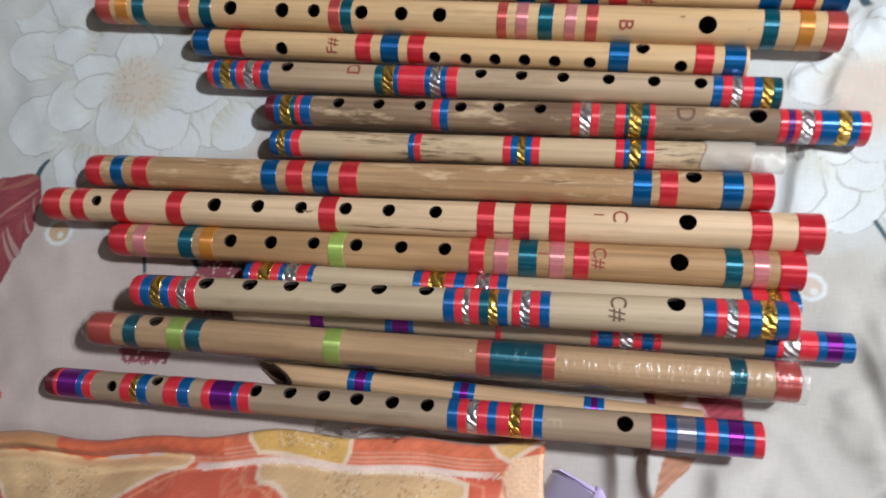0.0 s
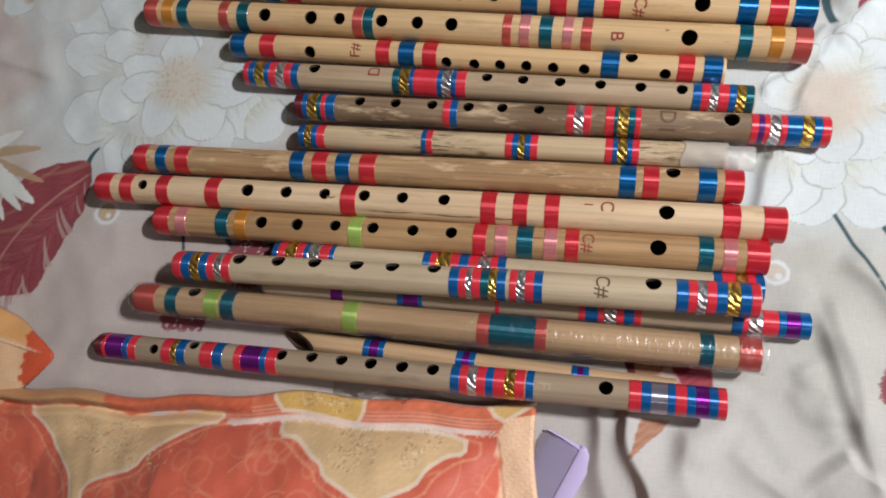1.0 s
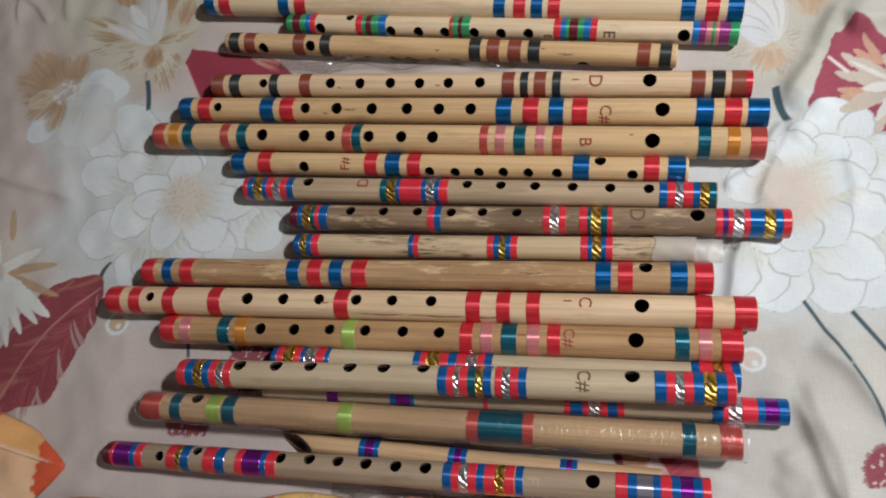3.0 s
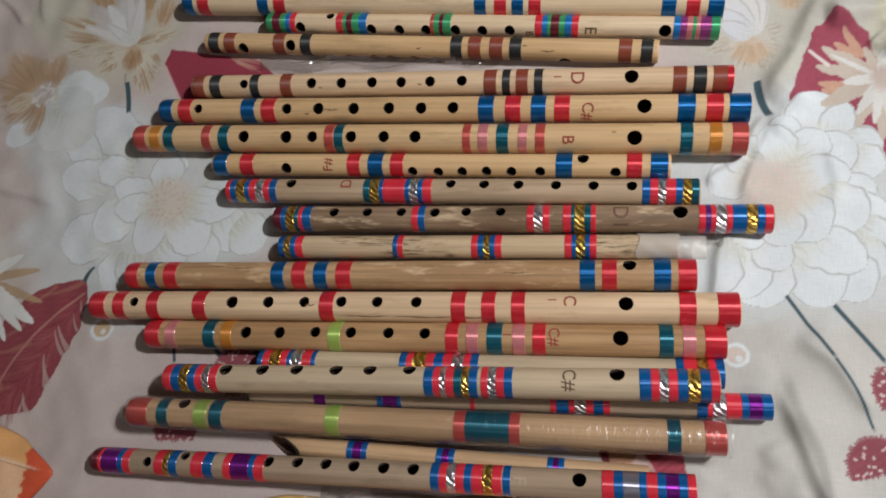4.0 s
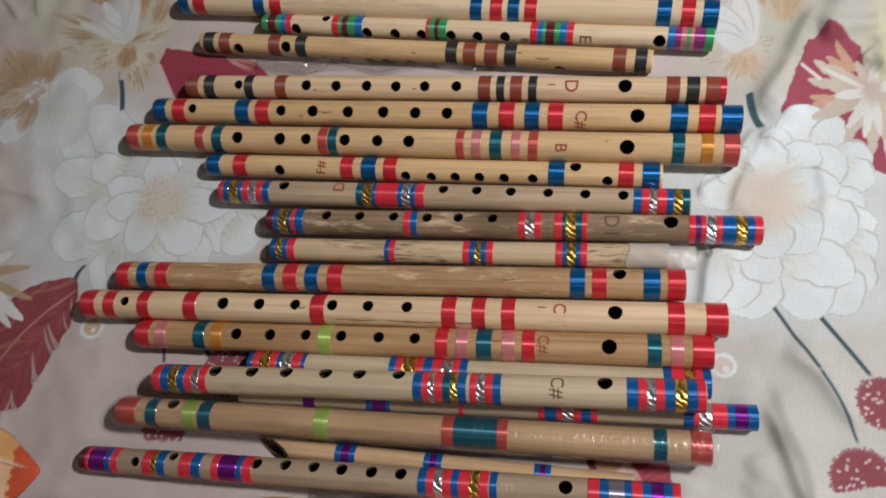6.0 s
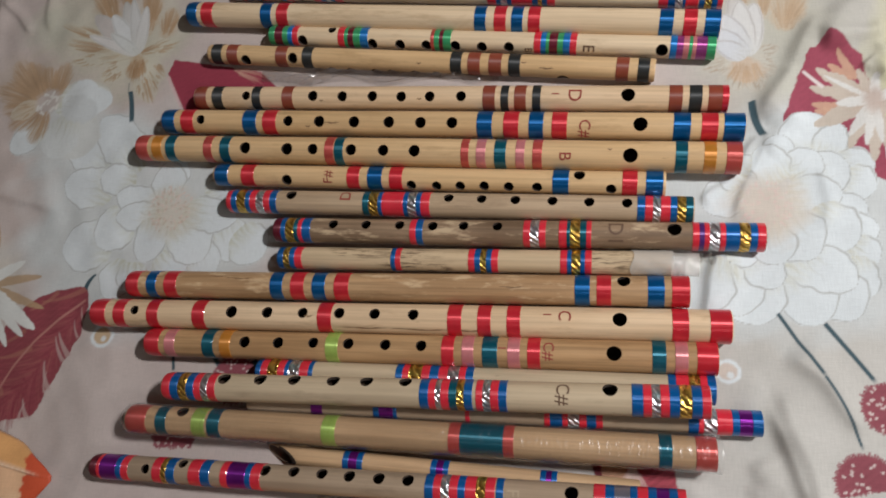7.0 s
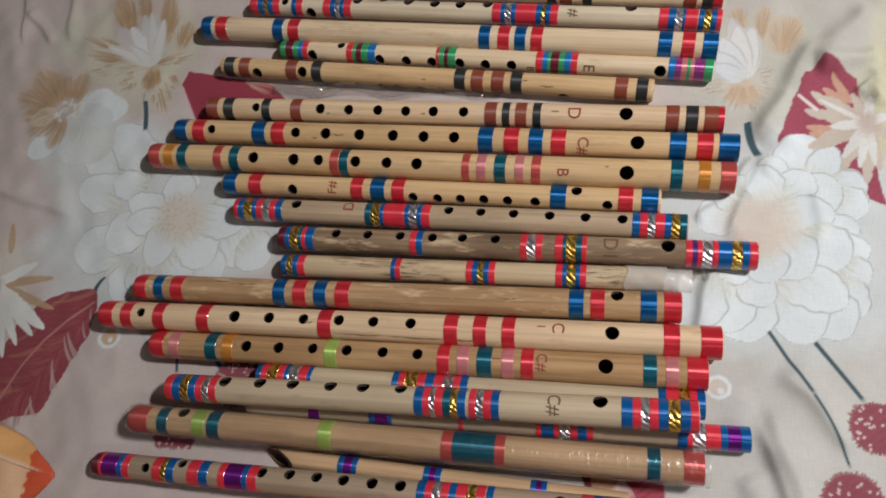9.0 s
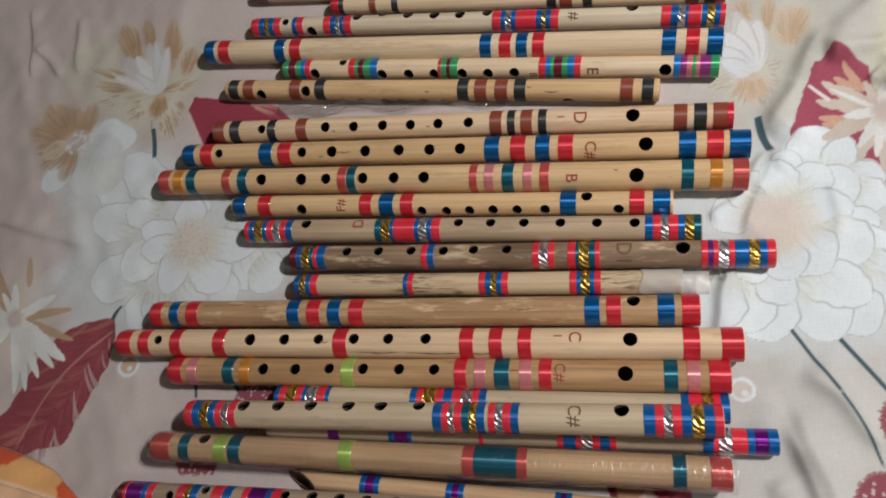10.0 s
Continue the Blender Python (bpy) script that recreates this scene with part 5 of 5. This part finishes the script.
def pillow():
    """The hemmed edge and rising body of a printed pillow."""
    xs = np.arange(-0.62, 0.0001, 0.0012)
    ys = np.concatenate([np.arange(-0.42, -0.18, 0.02), np.arange(-0.18, 0.0001, 0.0011)])
    c = Canvas(xs, ys, (0.66, 0.14, 0.085))
    c.colour *= 1 + 0.08 * c.swell(c.x, c.y, 0.08)[..., None]
    line = (0.78, 0.33, 0.20)
    # scrolled line work on the red ground
    for k in range(170):
        o, r = (c.dice.uniform(-0.60, -0.03), c.dice.uniform(-0.17, -0.028)), c.dice.uniform(0.003, 0.011)
        c.ring(o, r, c.dice.uniform(0.0016, 0.0030), line, c.dice.uniform(0.12, 0.35))
    for k in range(150):
        o = np.array((c.dice.uniform(-0.60, -0.03), c.dice.uniform(-0.17, -0.028)))
        a = c.dice.uniform(0, 6.28)
        c.stroke(o, o + c.dice.uniform(0.012, 0.035) * np.array((math.cos(a), math.sin(a))), 0.002, line, c.dice.uniform(-0.3, 0.3), 0.6, 0.4)
    # flange with printed stripes
    s = c.near(-0.62, -0.024, 0.0, 0.001)
    c.lay(s, np.ones(c.x[s].shape), np.array((0.68, 0.18, 0.095)) * (1 + 0.12 * c.wobble(c.x[s], c.y[s], 0.012)[..., None]))
    for y, w in ((-0.0120, 0.0009), (-0.0150, 0.0013), (-0.0178, 0.0012), (-0.0205, 0.0010), (-0.0008, 0.0024)):
        c.stroke((-0.40, y), (-0.02, y), w, (0.76, 0.44, 0.33), 0.003, 0.0, 0.7)
    tan, edge = (0.70, 0.48, 0.265), (0.78, 0.62, 0.47)
    gold = [(-0.221, 0.006), (-0.218, -0.006), (-0.211, -0.016), (-0.146, -0.021), (-0.141, -0.010), (-0.140, 0.001), (-0.184, 0.003)]
    corner_gold = [(-0.039, -0.000), (-0.033, -0.009), (-0.025, -0.014), (-0.002, -0.004), (-0.004, -0.001)]
    for shape, tint in ((gold, (0.66, 0.41, 0.13)), (corner_gold, (0.66, 0.42, 0.16))):
        c.patch(shape, tint, 0.06, 0.0004)
        c.outline(shape, 0.0034, edge, 0.9)
    # tan medallions hanging from the seam
    left = [(-0.462, -0.010), (-0.432, -0.037), (-0.426, -0.049), (-0.415, -0.058), (-0.401, -0.067), (-0.392, -0.086), (-0.391, -0.113), (-0.368, -0.111), (-0.382, -0.084), (-0.374, -0.073), (-0.358, -0.066), (-0.328, -0.058), (-0.321, -0.046), (-0.300, -0.034), (-0.288, -0.027), (-0.268, -0.022), (-0.272, -0.010), (-0.330, -0.009), (-0.384, -0.009)]
    right = [(-0.213, -0.020), (-0.206, -0.034), (-0.192, -0.035), (-0.175, -0.046), (-0.165, -0.050), (-0.161, -0.058), (-0.143, -0.066), (-0.125, -0.078), (-0.113, -0.071), (-0.091, -0.063), (-0.084, -0.051), (-0.070, -0.041), (-0.056, -0.038), (-0.056, -0.027), (-0.115, -0.024)]
    far = [(-0.560, -0.060), (-0.573, -0.101), (-0.538, -0.123), (-0.503, -0.107), (-0.500, -0.088)]
    for shape in (left, right, far):
        away = np.array(shape).mean(0)
        halo = rounded([tuple(away + (np.array(q) - away) * 1.16 + (0, -0.004)) for q in shape])
        c.outline(halo, 0.0022, line, 0.55)
        shape = rounded(shape)
        c.patch(shape, tan, 0.05, 0.0003)
        c.outline(shape, 0.0032, edge, 0.95)
    for shape in (left, right, gold):
        away = np.array(shape).mean(0)
        for q in range(11 if shape is not gold else 5):
            o = away + (c.dice.uniform(-0.055, 0.055) if shape is not gold else c.dice.uniform(-0.025, 0.025), c.dice.uniform(-0.006, 0.020) if shape is not gold else c.dice.uniform(-0.004, 0.006))
            r = c.dice.uniform(0.004, 0.010) if shape is not gold else 0.005
            for k in range(34):
                a = c.dice.uniform(0, 6.28)
                p = o + r * c.dice.uniform(0.75, 1.15) * np.array((math.cos(a), math.sin(a)))
                c.stroke(p, p + (0.0014, 0.0003), 0.0013, (0.80, 0.66, 0.46) if k % 2 else (0.40, 0.20, 0.07), 0, 0.2, 0.65)
    # the flange laps over the west medallion
    s = c.near(-0.62, -0.018, -0.24, 0.001)
    c.lay(s, np.clip((c.y[s] + 0.0158 + 0.002 * c.wobble(c.x[s], c.y[s], 0.05)) / 0.0012, 0, 1), np.array((0.60, 0.14, 0.07)) * (1 + 0.12 * c.wobble(c.x[s], c.y[s], 0.012)[..., None]))
    # plain tan roll of the flange to the west
    c.patch([(-0.66, -0.012), (-0.66, 0.004), (-0.382, 0.004), (-0.372, -0.0115), (-0.42, -0.013), (-0.50, -0.013)], (0.55, 0.28, 0.13), 0.08, 0.0006)
    # seam with pale stitching
    c.stroke((-0.262, -0.0225), (-0.03, -0.0225), 0.0042, (0.78, 0.60, 0.54), 0.004, 0.0, 1.0)
    for k in range(220):
        o = np.array((-0.258 + 0.00105 * k, -0.0225 + c.dice.uniform(-0.0025, 0.0025)))
        c.stroke(o, o + (0.0012, -0.001), 0.001, (0.8, 0.68, 0.6), 0, 0.2)
    # peach side border with a fibrous weave
    s = c.near(-0.034, -0.42, 0.001, -0.012)
    fade = np.clip((c.x[s] + 0.030 + 0.004 * c.wobble(c.x[s], c.y[s], 0.05)) / 0.003, 0, 1)
    grain = 1 + 0.10 * c.wobble(c.x[s], c.y[s] * 3, 0.006) + 0.08 * c.dice.uniform(-1, 1, c.x[s].shape)
    c.lay(s, fade * 0.97, np.array((0.88, 0.59, 0.39)) * grain[..., None])
    c.stroke((-0.029, -0.03), (-0.030, -0.17), 0.0022, (0.42, 0.14, 0.06), 0.02, 0.0, 0.6)
    # heights: flat hem, stitched dip, then the stuffed body
    inner_y = np.clip(-c.y - 0.024, 0, None)
    inner_x = np.clip(-c.x - 0.026, 0, None)
    rise = (1 - np.exp(-inner_y / 0.035)) * (1 - np.exp(-inner_x / 0.05))
    c.z = 0.010 + 0.058 * rise - 0.004 * np.exp(-((c.y + 0.023) / 0.003) ** 2)
    c.z -= 0.32 * np.clip(-0.30 - c.x, 0, 0.17) * np.clip(rise + 0.15, 0, 1)
    c.z = np.maximum(c.z, 0.011)
    c.z += 0.0007 * c.wobble(c.x, c.y * 0.4, 0.06) * (0.4 + rise) + 0.002 * c.wobble(c.x, c.y, 0.12)
    c.fold((-0.36, -0.008), (-0.64, -0.002), 0.006, 0.024, 0.2)
    c.fold((-0.27, -0.0150), (-0.62, -0.0125), 0.0030, -0.026, 0.0)
    rim = np.minimum(-c.x, -c.y) / 0.004
    c.z -= 0.006 * np.clip(1 - rim, 0, 1) ** 2
    wave = 0.003 * np.sin(c.x * 24) + 0.002 * np.sin(c.x * 61 + 1)
    c.y = c.y + wave * np.clip(1 + c.y / 0.1, 0, 1)
    c.x = c.x + 0.003 * np.sin(c.y * 40) * np.clip(1 + c.x / 0.05, 0, 1)
    ox, oy = (0.065, 0.049)
    turn = radians(5.4)

    def place(co):
        x, y = co[:, 0], co[:, 1]
        return np.stack([ox + x * math.cos(turn) - y * math.sin(turn), oy + x * math.sin(turn) + y * math.cos(turn), co[:, 2] + 0.0], -1)

    ob = c.build("pillow", PILLOW_CLOTH, place)
    mod = ob.modifiers.new("thickness", "SOLIDIFY")
    mod.thickness, mod.offset = 0.004, -1
    return tagged(ob, "orange and red printed pillow with tan medallions and stitched hem", "pillow")


pillow()


def cushion_corner():
    """The pointed corner of a second cushion, tan with a red tip."""
    xs = np.arange(-0.26, 0.0001, 0.002)
    ys = np.arange(-0.5, 0.5001, 0.01)
    c = Canvas(xs, ys, (0.68, 0.42, 0.25))
    run = np.clip(-c.x, 0, None)
    wide = c.y * 2 * (0.003 + 0.09 * (1 - np.exp(-run / 0.09)))
    c.colour *= 1 + 0.05 * c.swell(c.x, wide, 0.05)[..., None]
    full = (slice(None), slice(None))
    ridge = 0.36 * run
    red = np.array((0.53, 0.085, 0.036))
    uneven = 0.004 * c.wobble(wide, run, 0.03)
    # orange-tan half above the ridge, its colour deepened for the shaded slope
    c.lay(full, np.clip((wide - ridge) / 0.004, 0, 1) * 0.9, np.array((0.66, 0.34, 0.125)))
    c.lay(full, np.clip((ridge - wide - 0.018 + 2 * uneven) / 0.012, 0, 1) * 0.6, np.array((0.74, 0.50, 0.31)))
    c.lay(full, np.clip((0.026 - run + uneven) / 0.0015, 0, 1), red)
    c.lay(full, np.clip((wide - 0.049 + (run - 0.077) * 0.7 + uneven) / 0.0015, 0, 1) * np.clip((run - 0.06) / 0.01, 0, 1), red * 1.1)
    # shadow at the lower west side, painted as a darker red
    c.lay(full, np.clip((0.009 - (0.10 - run) * 1.45 - wide + 2 * uneven) / 0.0015, 0, 1) * np.clip((run - 0.06) / 0.01, 0, 1), red * 0.75)
    # stitched ridge; its highlight is painted in with the pale stitches
    crest = np.exp(-((wide - ridge) / 0.0016) ** 2)
    stitch = 0.5 + 0.5 * np.sin(run * 1900)
    c.lay(full, crest * (0.25 + 0.5 * stitch) * np.clip((run - 0.008) / 0.01, 0, 1), np.array((0.82, 0.62, 0.45)))
    c.z = 0.004 + 0.034 * np.sqrt(np.clip(1 - (2 * c.y) ** 2, 0, 1)) * (1 - np.exp(-run / 0.07))
    c.z += 0.002 * c.swell(c.x, wide, 0.06) + 0.0022 * crest * np.clip(run / 0.02, 0, 1)
    tip = (-0.378, 0.037)
    turn = radians(7.4)

    def place(co):
        x = co[:, 0]
        y = co[:, 1] * 2 * (0.003 + 0.09 * (1 - np.exp(x / 0.09)))
        return np.stack([tip[0] + x * math.cos(turn) - y * math.sin(turn), tip[1] + x * math.sin(turn) + y * math.cos(turn), co[:, 2]], -1)

    ob = c.build("cushion", PILLOW_CLOTH, place)
    mod = ob.modifiers.new("thickness", "SOLIDIFY")
    mod.thickness, mod.offset = 0.003, -1
    return tagged(ob, "tan cushion corner with a red tip beside the pillow", "cushion")


cushion_corner()


def comb():
    """A lilac plastic comb with fine teeth, lying half under the pillow."""
    root = new("comb")
    tagged(root, "lilac plastic hair comb with fine teeth beside the pillow", "comb")
    top, low = Vector((*(0.100, 0.014), 0.004)), Vector((*(0.080, -0.031), 0.004))
    u = (low - top).normalized()
    v = Vector((0, 0, 1)).cross(u).normalized()
    root.matrix_world = Matrix(((u.x, v.x, 0, top.x), (u.y, v.y, 0, top.y), (0, 0, 1, 0.004), (0, 0, 0, 1)))
    long = 0.15
    bm = bmesh.new()
    rows = []
    for k in range(41):
        p = k / 40
        wide = 0.0095 * min(1.0, math.sqrt(max(p, 0.0001) * 11)) * min(1.0, math.sqrt(max(1 - p, 0.0001) * 14)) + 0.001
        x = (p - 0.03) * long
        rows.append([bm.verts.new((x, y, z)) for y, z in ((0.0, -0.002), (wide, -0.0016), (wide + 0.0006, 0.0), (wide, 0.0016), (0.0, 0.0026), (-0.002, 0.0014), (-0.002, -0.0014))])
    for p, q in zip(rows, rows[1:]):
        for k in range(7):
            bm.faces.new((p[k], q[k], q[(k + 1) % 7], p[(k + 1) % 7]))
    bm.faces.new(rows[0])
    bm.faces.new(rows[-1][::-1])
    bmesh.ops.recalc_face_normals(bm, faces=bm.faces[:])
    part("spine", bm, LILAC, root, "glossy lilac spine", 50)
    tooth = bmesh.new()
    sect = []
    for y, w in ((0.0, 0.00042), (-0.024, 0.00036), (-0.031, 0.00015)):
        sect.append([tooth.verts.new((dx * w, y, dz * w * 1.6)) for dx, dz in ((-1, -1), (1, -1), (1, 1), (-1, 1))])
    for p, q in zip(sect, sect[1:]):
        for k in range(4):
            tooth.faces.new((p[k], p[(k + 1) % 4], q[(k + 1) % 4], q[k]))
    tooth.faces.new(sect[-1])
    me = bpy.data.meshes.new("tooth")
    bmesh.ops.recalc_face_normals(tooth, faces=tooth.faces[:])
    tooth.to_mesh(me)
    tooth.free()
    me.materials.append(TOOTH)
    guard = bmesh.new()
    bmesh.ops.create_cube(guard, size=1.0)
    for w in guard.verts:
        w.co = (-0.0012 + w.co.x * 0.0045 * (0.75 + 0.5 * w.co.y), -0.0155 + w.co.y * 0.031, w.co.z * 0.0036)
    bmesh.ops.bevel(guard, geom=guard.edges[:], offset=0.0016, segments=4, affect="EDGES")
    part("end_guard", guard, LILAC, root, "thick lilac end tooth", 50)
    for k in range(112):
        ob = new("tooth", me)
        ob.parent = root
        ob.location = (0.0015 + k * 0.00128, 0.0, 0.0)
    return root


comb()
